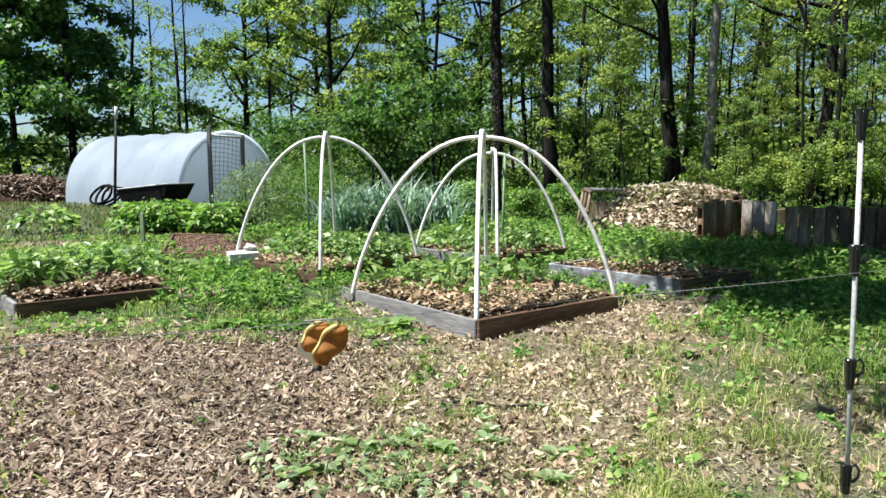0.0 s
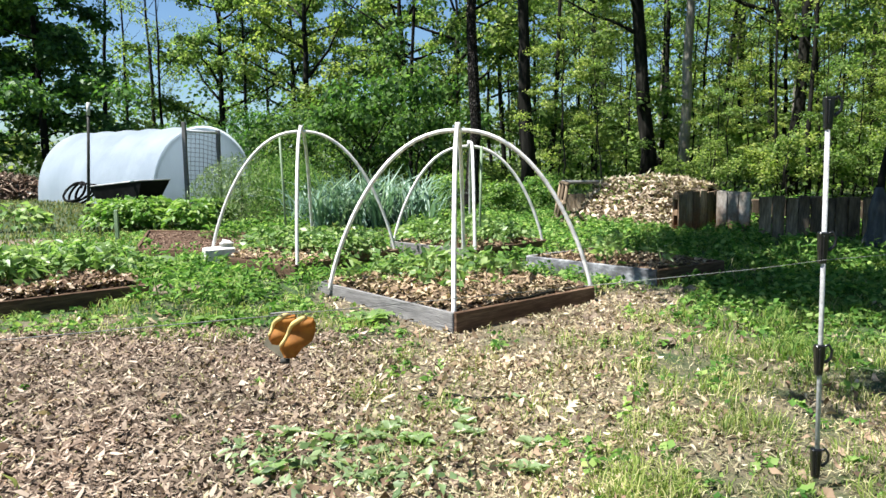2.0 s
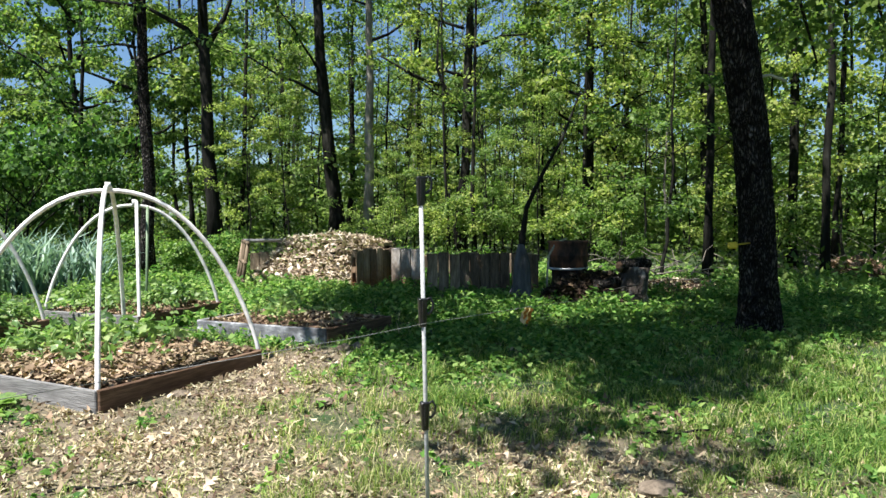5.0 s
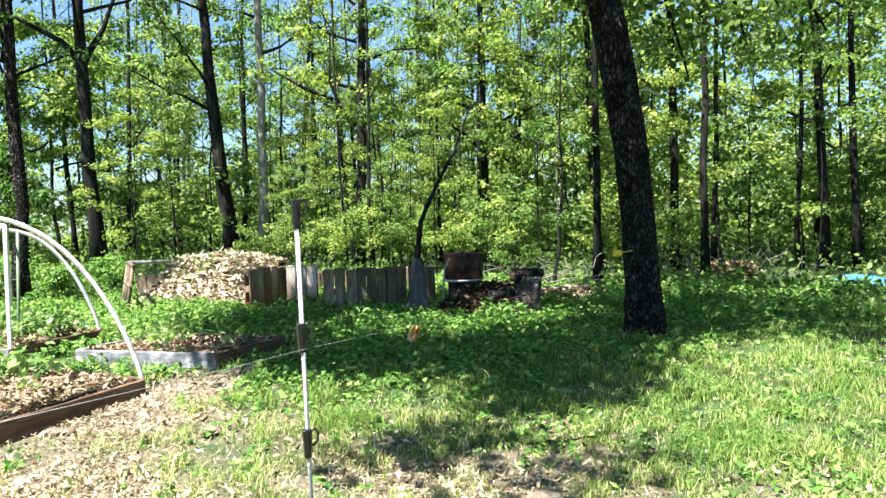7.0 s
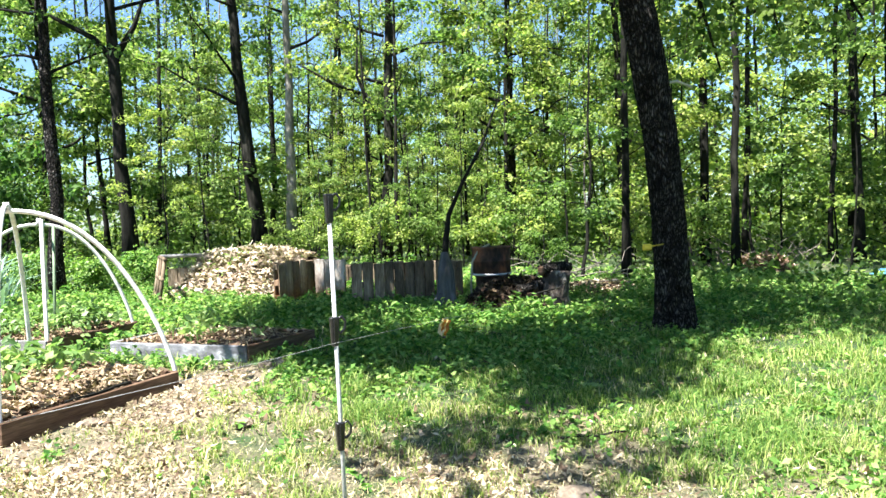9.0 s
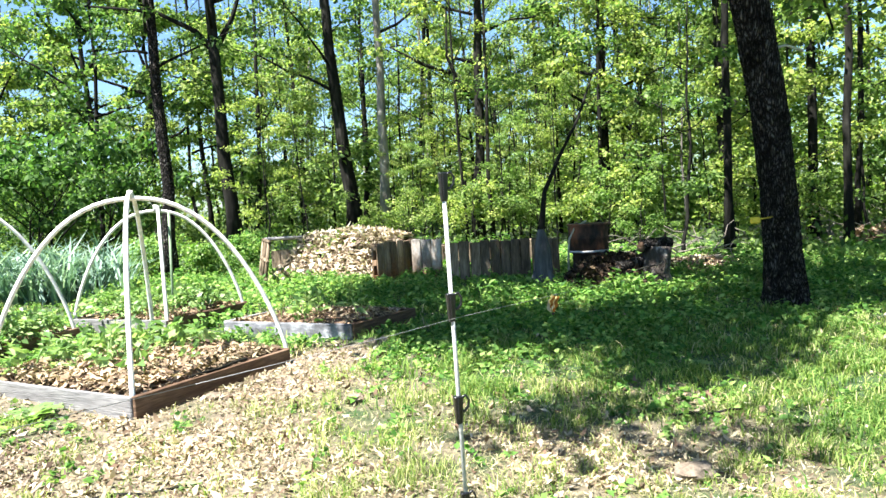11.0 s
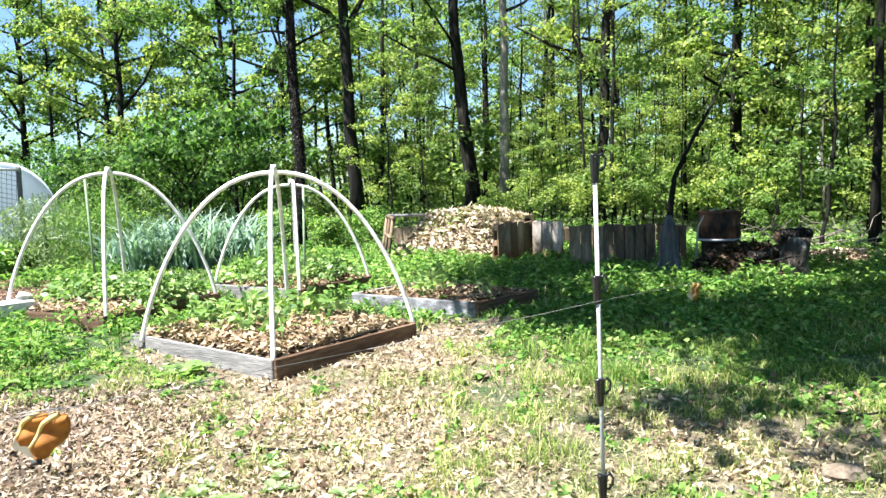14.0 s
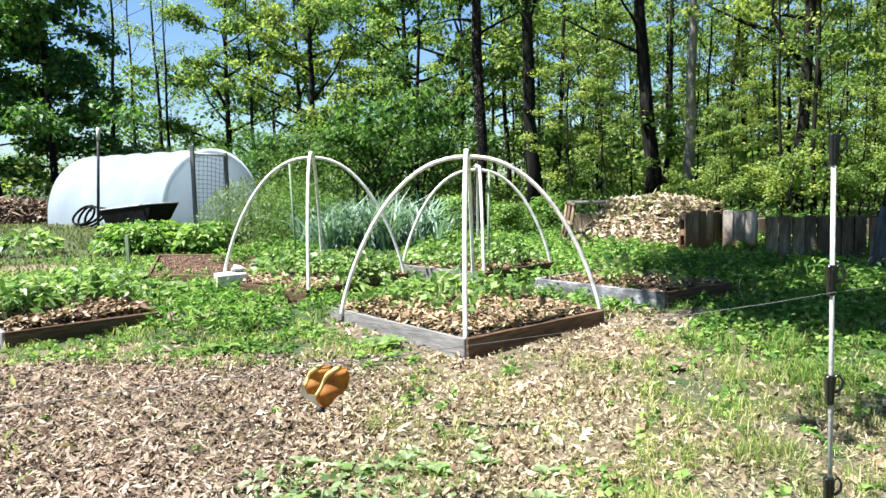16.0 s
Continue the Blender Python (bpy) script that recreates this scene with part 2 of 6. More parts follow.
def sheet_plastic():
    m, nt, b = nodes_of("greenhouse_plastic")
    col = ramp(nt, noise_of(nt, 0.8, 5, (1, 1, 0.4)), [(0.34, (0.33, 0.39, 0.455)), (0.66, (0.53, 0.59, 0.66))])
    nt.links.new(col, b.inputs["Base Color"])
    b.inputs["Roughness"].default_value = 0.35
    bump(nt, b, noise_of(nt, 3.2, 5, (1, 1, 0.22)), 0.8, 0.07)
    t = nt.nodes.new("ShaderNodeBsdfTranslucent")
    t.inputs["Color"].default_value = (0.64, 0.71, 0.77, 1)
    mx = nt.nodes.new("ShaderNodeMixShader")
    mx.inputs[0].default_value = 0.52
    nt.links.new(b.outputs[0], mx.inputs[1])
    nt.links.new(t.outputs[0], mx.inputs[2])
    nt.links.new(mx.outputs[0], nt.nodes["Material Output"].inputs["Surface"])
    return m


def flag_mat(name, a, b_, through):
    m, nt, b = nodes_of(name)
    col = ramp(nt, noise_of(nt, 25, 4), [(0.3, a), (0.7, b_)])
    nt.links.new(col, b.inputs["Base Color"])
    b.inputs["Roughness"].default_value = 0.75
    t = nt.nodes.new("ShaderNodeBsdfTranslucent")
    nt.links.new(col, t.inputs["Color"])
    mx = nt.nodes.new("ShaderNodeMixShader")
    mx.inputs[0].default_value = through
    nt.links.new(b.outputs[0], mx.inputs[1])
    nt.links.new(t.outputs[0], mx.inputs[2])
    nt.links.new(mx.outputs[0], nt.nodes["Material Output"].inputs["Surface"])
    return m


for key in ("black_plastic", "dark_metal", "bark", "pale_bark", "pallet_wood", "tan_pallet", "sun_toned_pallet", "brown_wood", "grey_wood", "soil", "rust", "stone"):
    M[key].node_tree.nodes["Principled BSDF"].inputs["Specular IOR Level"].default_value = 0.12


def furrowed_bark():
    m, nt, b = nodes_of("oak_bark")
    co = nt.nodes.new("ShaderNodeTexCoord")
    mp = nt.nodes.new("ShaderNodeMapping")
    mp.inputs["Scale"].default_value = (1, 1, 0.33)
    nt.links.new(co.outputs["Object"], mp.inputs[0])
    warp = nt.nodes.new("ShaderNodeTexNoise")
    warp.inputs["Scale"].default_value, warp.inputs["Detail"].default_value = 9.0, 3.0
    nt.links.new(mp.outputs[0], warp.inputs["Vector"])
    add = nt.nodes.new("ShaderNodeVectorMath")
    add.operation = "MULTIPLY_ADD"
    add.inputs[1].default_value = (0.22, 0.22, 0.22)
    nt.links.new(warp.outputs["Color"], add.inputs[0])
    nt.links.new(mp.outputs[0], add.inputs[2])
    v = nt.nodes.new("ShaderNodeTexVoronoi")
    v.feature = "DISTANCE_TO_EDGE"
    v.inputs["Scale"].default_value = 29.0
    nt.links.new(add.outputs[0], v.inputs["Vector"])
    # furrow shade and lit plates are put into the colour by edge distance
    shaded_plates = ramp(nt, v.outputs["Distance"], [(0.0, (0.006, 0.005, 0.004)), (0.1, (0.02, 0.017, 0.015)), (0.25, (0.085, 0.076, 0.068)), (0.55, (0.3, 0.28, 0.26))])
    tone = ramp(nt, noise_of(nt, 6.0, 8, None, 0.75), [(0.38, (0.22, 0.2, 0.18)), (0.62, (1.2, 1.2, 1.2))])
    nt.links.new(mixed(nt, 1.0, shaded_plates, tone, "MULTIPLY"), b.inputs["Base Color"])
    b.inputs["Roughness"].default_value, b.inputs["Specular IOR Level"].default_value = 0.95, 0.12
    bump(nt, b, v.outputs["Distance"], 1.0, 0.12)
    return m


M["oak_bark"] = furrowed_bark()


def rot_feet(m):
    """Orange-brown rot that has climbed unevenly from the ground into the boards' lower ends."""
    nt = m.node_tree
    b = nt.nodes["Principled BSDF"]
    paint = b.inputs["Base Color"].links[0].from_socket
    co = nt.nodes.new("ShaderNodeTexCoord")
    xyz = nt.nodes.new("ShaderNodeSeparateXYZ")
    nt.links.new(co.outputs["Object"], xyz.inputs[0])
    add = nt.nodes.new("ShaderNodeMath")
    add.operation = "MULTIPLY_ADD"
    nt.links.new(noise_of(nt, 7.0, 5), add.inputs[0])
    add.inputs[1].default_value = -0.55
    nt.links.new(xyz.outputs["Z"], add.inputs[2])
    fac = nt.nodes.new("ShaderNodeMapRange")
    fac.inputs["From Min"].default_value, fac.inputs["From Max"].default_value = -0.2, 0.12
    fac.inputs["To Min"].default_value, fac.inputs["To Max"].default_value = 0.85, 0.0
    nt.links.new(add.outputs[0], fac.inputs["Value"])
    rot = ramp(nt, noise_of(nt, 30.0, 5), [(0.3, (0.1, 0.04, 0.018)), (0.7, (0.3, 0.14, 0.06))])
    nt.links.new(mixed(nt, fac.outputs[0], paint, rot), b.inputs["Base Color"])


rot_feet(M["sun_toned_pallet"])
rot_feet(M["tan_pallet"])
M["plastic"] = sheet_plastic()
M["flag"] = flag_mat("flag", (0.23, 0.078, 0.01), (0.46, 0.19, 0.024), 0.42)
M["flag_lit_edge"] = flag_mat("flag_lit_edge", (0.6, 0.42, 0.1), (0.75, 0.6, 0.25), 0.2)
M["flag_film"] = flag_mat("flag_film", (0.36, 0.33, 0.24), (0.48, 0.44, 0.34), 0.6)


def ground_mat():
    m, nt, b = nodes_of("garden_ground")
    at = nt.nodes.new("ShaderNodeAttribute")
    at.attribute_name = "lush"
    soil = ramp(nt, noise_of(nt, 16.0, 9, None, 0.8), [(0.3, (0.075, 0.053, 0.039)), (0.5, (0.2, 0.145, 0.108)), (0.72, (0.38, 0.295, 0.22))])
    green = ramp(nt, noise_of(nt, 22.0, 9, None, 0.8), [(0.3, (0.02, 0.026, 0.01)), (0.5, (0.06, 0.065, 0.026)), (0.72, (0.19, 0.165, 0.085))])
    edge = nt.nodes.new("ShaderNodeMath")
    edge.operation = "ADD"
    nt.links.new(at.outputs["Fac"], edge.inputs[0])
    sep = nt.nodes.new("ShaderNodeMapRange")
    nt.links.new(noise_of(nt, 3.0, 6), sep.inputs["Value"])
    sep.inputs["From Min"].default_value, sep.inputs["From Max"].default_value = 0.3, 0.7
    sep.inputs["To Min"].default_value, sep.inputs["To Max"].default_value = -0.3, 0.3
    nt.links.new(sep.outputs[0], edge.inputs[1])
    edge.use_clamp = True
    # deeper green base where lush is highest
    deep_green = ramp(nt, noise_of(nt, 18.0, 8, None, 0.75), [(0.3, (0.008, 0.022, 0.006)), (0.55, (0.03, 0.062, 0.014)), (0.75, (0.085, 0.12, 0.032))])
    thick = nt.nodes.new("ShaderNodeMapRange")
    thick.inputs["From Min"].default_value, thick.inputs["From Max"].default_value = 0.7, 1.0
    nt.links.new(edge.outputs[0], thick.inputs["Value"])
    col = mixed(nt, thick.outputs[0], mixed(nt, edge.outputs[0], soil, green), deep_green)
    nt.links.new(col, b.inputs["Base Color"])
    b.inputs["Roughness"].default_value = 0.95
    bump(nt, b, noise_of(nt, 28.0, 6), 0.9, 0.03)
    return m


M["ground"] = ground_mat()

# ---- building tools ----
rng = np.random.default_rng(7)


def empty(name, at=(0, 0, 0), label="", category="", group="", turn=0.0):
    ob = new(name)
    ob.location = at
    ob.rotation_euler = (0, 0, radians(turn))
    return tagged(ob, label, category, group)


def link_mesh(name, me, mat, parent=None, label=""):
    me.materials.append(mat)
    ob = new(name, me)
    if parent is not None:
        ob.parent = parent
    return tagged(ob, label)


def part(name, bm, mat, parent=None, label="", smooth=False):
    me = bpy.data.meshes.new(name)
    if smooth:
        for f in bm.faces:
            f.smooth = True
    bm.to_mesh(me)
    bm.free()
    return link_mesh(name, me, mat, parent, label)


def array_mesh(name, verts, tris, smooth=False):
    """A mesh from arrays of places and triangles."""
    me = bpy.data.meshes.new(name)
    verts, tris = np.asarray(verts, np.float32), np.asarray(tris, np.int32)
    me.vertices.add(len(verts))
    me.vertices.foreach_set("co", verts.ravel())
    me.loops.add(tris.size)
    me.loops.foreach_set("vertex_index", tris.ravel())
    me.polygons.add(len(tris))
    me.polygons.foreach_set("loop_start", np.arange(0, tris.size, tris.shape[1], dtype=np.int32))
    if smooth:
        me.polygons.foreach_set("use_smooth", np.ones(len(tris), bool))
    me.update(calc_edges=True)
    return me


def unit(v):
    return v / np.maximum(np.linalg.norm(v, axis=-1, keepdims=True), 1e-9)


def leaf_arrays(pos, size, along, width=0.6, fold=0.25, r=rng, hint=None):
    """One folded leaf a place: base, two sides, tip. along: the way in which each leaf points."""
    n = len(pos)
    side = unit(np.cross(along, r.normal(size=(n, 3)) if hint is None else hint))
    up = np.cross(side, along)
    s = size[:, None]
    wid = (width * (0.8 + 0.4 * r.random(n)))[:, None]
    base, tip = pos, pos + along * s
    mid = pos + along * s * 0.45 + up * s * fold * r.uniform(-0.4, 1.0, (n, 1))
    a, b = mid + side * s * wid * 0.5, mid - side * s * wid * 0.5
    verts = np.stack([base, a, tip, b], 1).reshape(-1, 3)
    k = np.arange(n)[:, None] * 4
    tris = np.concatenate([k + [0, 1, 2], k + [0, 2, 3]], 1).reshape(-1, 3)
    return verts, tris


def curl_arrays(pos, size, ang, width, curl=0.25, tilt=0.25, r=rng):
    """Dry leaves or chips that lie on the ground: six places and four triangles each, curled along and across."""
    n = len(pos)
    fwd = unit(np.stack([np.cos(ang), np.sin(ang), r.normal(0.03, tilt, n)], 1))
    side = unit(np.stack([-np.sin(ang), np.cos(ang), r.normal(0, tilt, n)], 1))
    up = np.cross(fwd, side)
    s, w = size[:, None], (size * width * r.uniform(0.7, 1.3, n))[:, None]
    c = s * curl * r.uniform(-0.3, 1.0, (n, 1))
    roll = w * curl * r.uniform(-0.5, 1.6, (n, 1))
    skew = side * w * r.uniform(-0.35, 0.35, (n, 1))
    a, b = pos - fwd * s * 0.2 + skew, pos + fwd * s * 0.22
    verts = np.stack([pos - fwd * s * 0.5 + up * c, a + side * w * 0.5 + up * roll, a - side * w * 0.5 + up * roll * 0.4,
                      b + side * w * 0.42 + up * roll * 0.5, b - side * w * 0.42 + up * roll, pos + fwd * s * 0.5 + up * c * 0.7 - skew], 1).reshape(-1, 3)
    k = np.arange(n)[:, None] * 6
    tris = np.concatenate([k + [0, 2, 1], k + [1, 2, 4], k + [1, 4, 3], k + [3, 4, 5]], 1).reshape(-1, 3)
    return verts, tris


def blade_arrays(pos, height, width, lean, r=rng):
    """Upright blades that bend over: five places and three triangles each."""
    n = len(pos)
    ang = r.uniform(0, 2 * np.pi, n)
    out = np.stack([np.cos(ang), np.sin(ang), np.zeros(n)], 1)
    side = np.stack([-np.sin(ang), np.cos(ang), np.zeros(n)], 1)
    h, w, l = height[:, None], width[:, None], (lean * r.uniform(0.3, 1.3, n))[:, None]
    z = np.array([[0, 0, 1.0]])
    low, high = pos + z * h * 0.55 + out * h * l * 0.3, pos + z * h * (1 - 0.3 * l) + out * h * l
    verts = np.stack([pos - side * w / 2, pos + side * w / 2, low + side * w * 0.45, low - side * w * 0.45, high], 1).reshape(-1, 3)
    k = np.arange(n)[:, None] * 5
    tris = np.concatenate([k + [0, 1, 2], k + [0, 2, 3], k + [3, 2, 4]], 1).reshape(-1, 3)
    return verts, tris


def lump_arrays(r, at, s, n, flat=0.55):
    """Places and facing of the leaves of one clump: thick near its rim, turned outward and up."""
    d = unit(r.normal(size=(n, 3)))
    rim = 1 + 0.25 * np.sin(3 * d[:, :1] + 4 * d[:, 1:2] + r.uniform(0, 6))
    p = at + d * (r.random((n, 1)) ** 0.42) * rim * np.array([s, s, s * flat])
    return p, unit(d * 0.7 + [0, 0, 0.75] + r.normal(size=(n, 3)) * 0.5)


def tube_arrays(path, radii, sides=10, knots=0.0, r=rng):
    """A tapered tube along a path, with uneven rings."""
    path, radii = np.asarray(path, float), np.asarray(radii, float)
    ways = unit(np.gradient(path, axis=0))
    ref = np.array([1.0, 0, 0]) if abs(ways[0][0]) < 0.8 else np.array([0, 1.0, 0])
    verts, tris = [], []
    u = unit(np.cross(ways[0], ref))
    for p, w, rad in zip(path, ways, radii):
        u = unit(u - w * np.dot(u, w))
        v = np.cross(w, u)
        a = np.linspace(0, 2 * np.pi, sides, endpoint=False)
        rr = rad * (1 + knots * r.normal(size=sides))
        verts.append(p + np.outer(rr * np.cos(a), u) + np.outer(rr * np.sin(a), v))
    n = len(path)
    for i in range(n - 1):
        for j in range(sides):
            a0, a1, b0, b1 = i * sides + j, i * sides + (j + 1) % sides, (i + 1) * sides + j, (i + 1) * sides + (j + 1) % sides
            tris += [(a0, a1, b1), (a0, b1, b0)]
    verts = np.concatenate(verts)
    c0, c1 = len(verts), len(verts) + 1
    verts = np.concatenate([verts, path[:1], path[-1:]])
    for j in range(sides):
        tris += [(c0, (j + 1) % sides, j), (c1, (n - 1) * sides + j, (n - 1) * sides + (j + 1) % sides)]
    return verts, np.array(tris)


def joined(pieces):
    vs, ts, off = [], [], 0
    for v, t in pieces:
        vs.append(v)
        ts.append(t + off)
        off += len(v)
    return np.concatenate(vs), np.concatenate(ts)


def tube(name, path, radii, mat, parent=None, sides=10, knots=0.0, label=""):
    return link_mesh(name, array_mesh(name, *tube_arrays(path, radii, sides, knots), True), mat, parent, label)


def box_bm(size, at=(0, 0, 0), bevel=0.006, jitter=0.0):
    bm = bmesh.new()
    bmesh.ops.create_cube(bm, size=1.0, matrix=Matrix.Translation(at) @ Matrix.Diagonal((*size, 1)))
    if bevel:
        bmesh.ops.bevel(bm, geom=bm.edges[:], offset=bevel, segments=1, affect="EDGES")
    if jitter:
        for v in bm.verts:
            v.co += Vector([random.uniform(-jitter, jitter) for _ in range(3)])
    return bm


def plank(name, a, b, height, thick, mat, parent, z=0.0, label=""):
    """An upright board from a to b in the plan, its foot at z."""
    a, b = Vector((*a, 0)), Vector((*b, 0))
    d = b - a
    ob = part(name, box_bm((d.length, thick, height), (0, 0, height / 2), 0.006, 0.003), mat, parent, label)
    ob.matrix_basis = Matrix.Translation(((a + b) / 2) + Vector((0, 0, z))) @ pose(0, 0, 0, 0, 0, math.degrees(math.atan2(d.y, d.x)))
    return ob


def wave(x, y, k, seed):
    """A cheap smooth noise, -1 to 1."""
    g = np.random.default_rng(seed)
    out = 0.0
    for i in range(5):
        a, f, p = g.uniform(0, 2 * np.pi), k * g.uniform(0.6, 1.7), g.uniform(0, 2 * np.pi)
        out = out + np.sin((x * np.cos(a) + y * np.sin(a)) * f + p)
    return out / 3.2


def step(v, a, b):
    k = np.clip((v - a) / (b - a), 0, 1)
    return k * k * (3 - 2 * k)


def gz(x, y):
    """Height of the ground: level near the fence, then rising gently."""
    x, y = np.asarray(x, float), np.asarray(y, float)
    k = step(x, -5.0, -1.5)
    return (0.015 + 0.025 * k) * np.clip(y - 5.2, 0, 16)


def lush(x, y):
    """0 on bare mulch and litter, 1 in thick grass and weeds."""
    x, y = np.asarray(x, float), np.asarray(y, float)
    v = 0.5 + 0.34 * step(x, 0.5, 1.7) + 0.28 * wave(x, y, 1.5, 3) + 0.2 * wave(x, y, 4.0, 4)
    v = v - 0.75 * step(-x, -0.1, 0.7) * step(-y, -5.1, -4.7)
    v = v - 0.25 * step(-y, -4.9, -4.2) * step(-x, -2.2, -1.2)
    v = v - 0.18 * np.exp(-(((x - 0.9) / 1.1) ** 2 + ((y - 3.9) / 0.9) ** 2))
    v = v + 0.5 * step(y, 4.9, 5.6) * step(-x, 0.7, 1.1)
    v = v + 0.5 * step(x, 2.3, 3.6) * step(y, 4.2, 5.6) + 0.45 * step(x, 3.8, 5.2)
    v = v + 0.6 * step(y, 6.6, 7.6)
    v = v - 0.6 * np.exp(-(((x - 1.35) / 0.42) ** 2 + ((y - 5.75) / 0.5) ** 2))
    v = v + 0.22 * np.exp(-(((x - 2.3) / 0.9) ** 2 + ((y - 4.6) / 0.9) ** 2))
    v = v - 0.5 * np.exp(-(((x - 2.3) / 0.7) ** 2 + ((y - 6.3) / 0.3) ** 2))
    v = v - 0.6 * np.exp(-(((x + 2.2) / 0.9) ** 2 + ((y - 5.6) / 0.25) ** 2))
    v = v - 0.9 * np.exp(-(((x - 5.6) / 0.9) ** 2 + ((y - 8.55) / 0.28) ** 2))
    v = v - 1.8 * np.exp(-(((x + 7.0) / 1.2) ** 2 + ((y - 11.3) / 0.8) ** 2))
    v = v - 0.55 * np.exp(-(((x - 2.9) / 0.7) ** 2 + ((y - 2.8) / 0.5) ** 2))
    return np.clip(v, 0, 1)


# ---- ground ----
def make_ground():
    xs = np.unique(np.concatenate([np.linspace(-900, -40, 14), np.linspace(-40, -7, 34), np.linspace(-7, 9, 110), np.linspace(9, 40, 32), np.linspace(40, 900, 14)]))
    ys = np.unique(np.concatenate([np.linspace(-900, -20, 12), np.linspace(-20, 0, 20), np.linspace(0, 14, 110), np.linspace(14, 50, 36), np.linspace(50, 900, 14)]))
    gx, gy = np.meshgrid(xs, ys, indexing="ij")
    near = np.exp(-((gx / 14) ** 2 + ((gy - 6) / 14) ** 2))
    z = gz(gx, gy) + near * (0.018 * wave(gx, gy, 2.2, 11) + 0.01 * wave(gx, gy, 7.0, 12))
    verts = np.stack([gx, gy, z], -1).reshape(-1, 3)
    ny = len(ys)
    i, j = np.meshgrid(np.arange(len(xs) - 1), np.arange(ny - 1), indexing="ij")
    a = (i * ny + j).ravel()
    quads = np.stack([a, a + ny, a + ny + 1, a + 1], 1)
    me = array_mesh("ground", verts, quads, True)
    at = me.attributes.new("lush", "FLOAT", "POINT")
    at.data.foreach_set("value", lush(verts[:, 0], verts[:, 1]).astype(np.float32))
    tagged(link_mesh("ground", me, M["ground"]), "garden ground of wood chips, leaf litter and patchy grass", "ground", "", "structure")


make_ground()

# the beds' corners in the plan: front, right, back, left
BED_A = [(0.455, 5.17), (1.69, 6.34), (0.3, 7.88), (-0.94, 6.71)]
HOOP_A = [(0.45, 5.215), (1.735, 6.49), (0.46, 7.78), (-0.84, 6.5)]
BED_B = [(-1.30, 7.25), (-0.38, 8.62), (-1.65, 9.5), (-2.62, 8.2)]
BED_C = [(2.40, 6.93), (3.25, 7.6), (2.05, 8.85), (1.18, 8.1)]
BED_D = [(0.58, 8.18), (1.48, 9.25), (0.48, 10.2), (-0.54, 9.2)]
BED_E = [(-3.58, 5.57), (-2.61, 6.53), (-3.56, 7.49), (-4.53, 6.53)]
BED_G = [(-3.95, 9.15), (-2.45, 8.65), (-3.2, 11.4), (-5.0, 11.8)]
BEDS = [BED_A, BED_B, BED_C, BED_D, BED_E, BED_G]


def bed_z(corners):
    """Where a bed's boards meet the ground: lowered into the slope to fit the camera's view."""
    cx, cy = np.mean([c[0] for c in corners]), np.mean([c[1] for c in corners])
    return float(gz(cx, cy)) - (0.045 if corners in (BED_A, BED_C) else 0.02)


def inside(poly, x, y, grow=0.0):
    ok = np.ones(np.shape(x), bool)
    for (ax, ay), (bx, by) in zip(poly, poly[1:] + poly[:1]):
        d = math.hypot(bx - ax, by - ay)
        ok &= ((bx - ax) * (y - ay) - (by - ay) * (x - ax)) / d > -grow
    return ok


def in_any_bed(x, y, grow=0.05):
    out = np.zeros(np.shape(x), bool)
    for b in BEDS:
        out |= inside(b, x, y, grow)
    return out


def clear_of_bed(x, y):
    """Little grows right beside the mulched bed's boards."""
    return np.where(inside(BED_A, x, y, 0.32) | inside(BED_C, x, y, 0.3), 0.12, 1.0)


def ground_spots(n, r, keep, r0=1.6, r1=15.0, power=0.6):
    """Places on the ground in a fan that fits the camera's view, thicker near its stand, kept by the chance keep(x, y).
    """
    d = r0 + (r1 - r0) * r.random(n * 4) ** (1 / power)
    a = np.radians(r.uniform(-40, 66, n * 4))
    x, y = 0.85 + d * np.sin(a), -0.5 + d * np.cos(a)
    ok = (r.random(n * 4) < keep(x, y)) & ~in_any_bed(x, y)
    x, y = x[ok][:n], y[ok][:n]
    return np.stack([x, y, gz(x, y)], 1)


def stuff(name, arrays, mat, label, category):
    return tagged(link_mesh(name, array_mesh(name, *arrays), mat), label, category, "", "stuff")


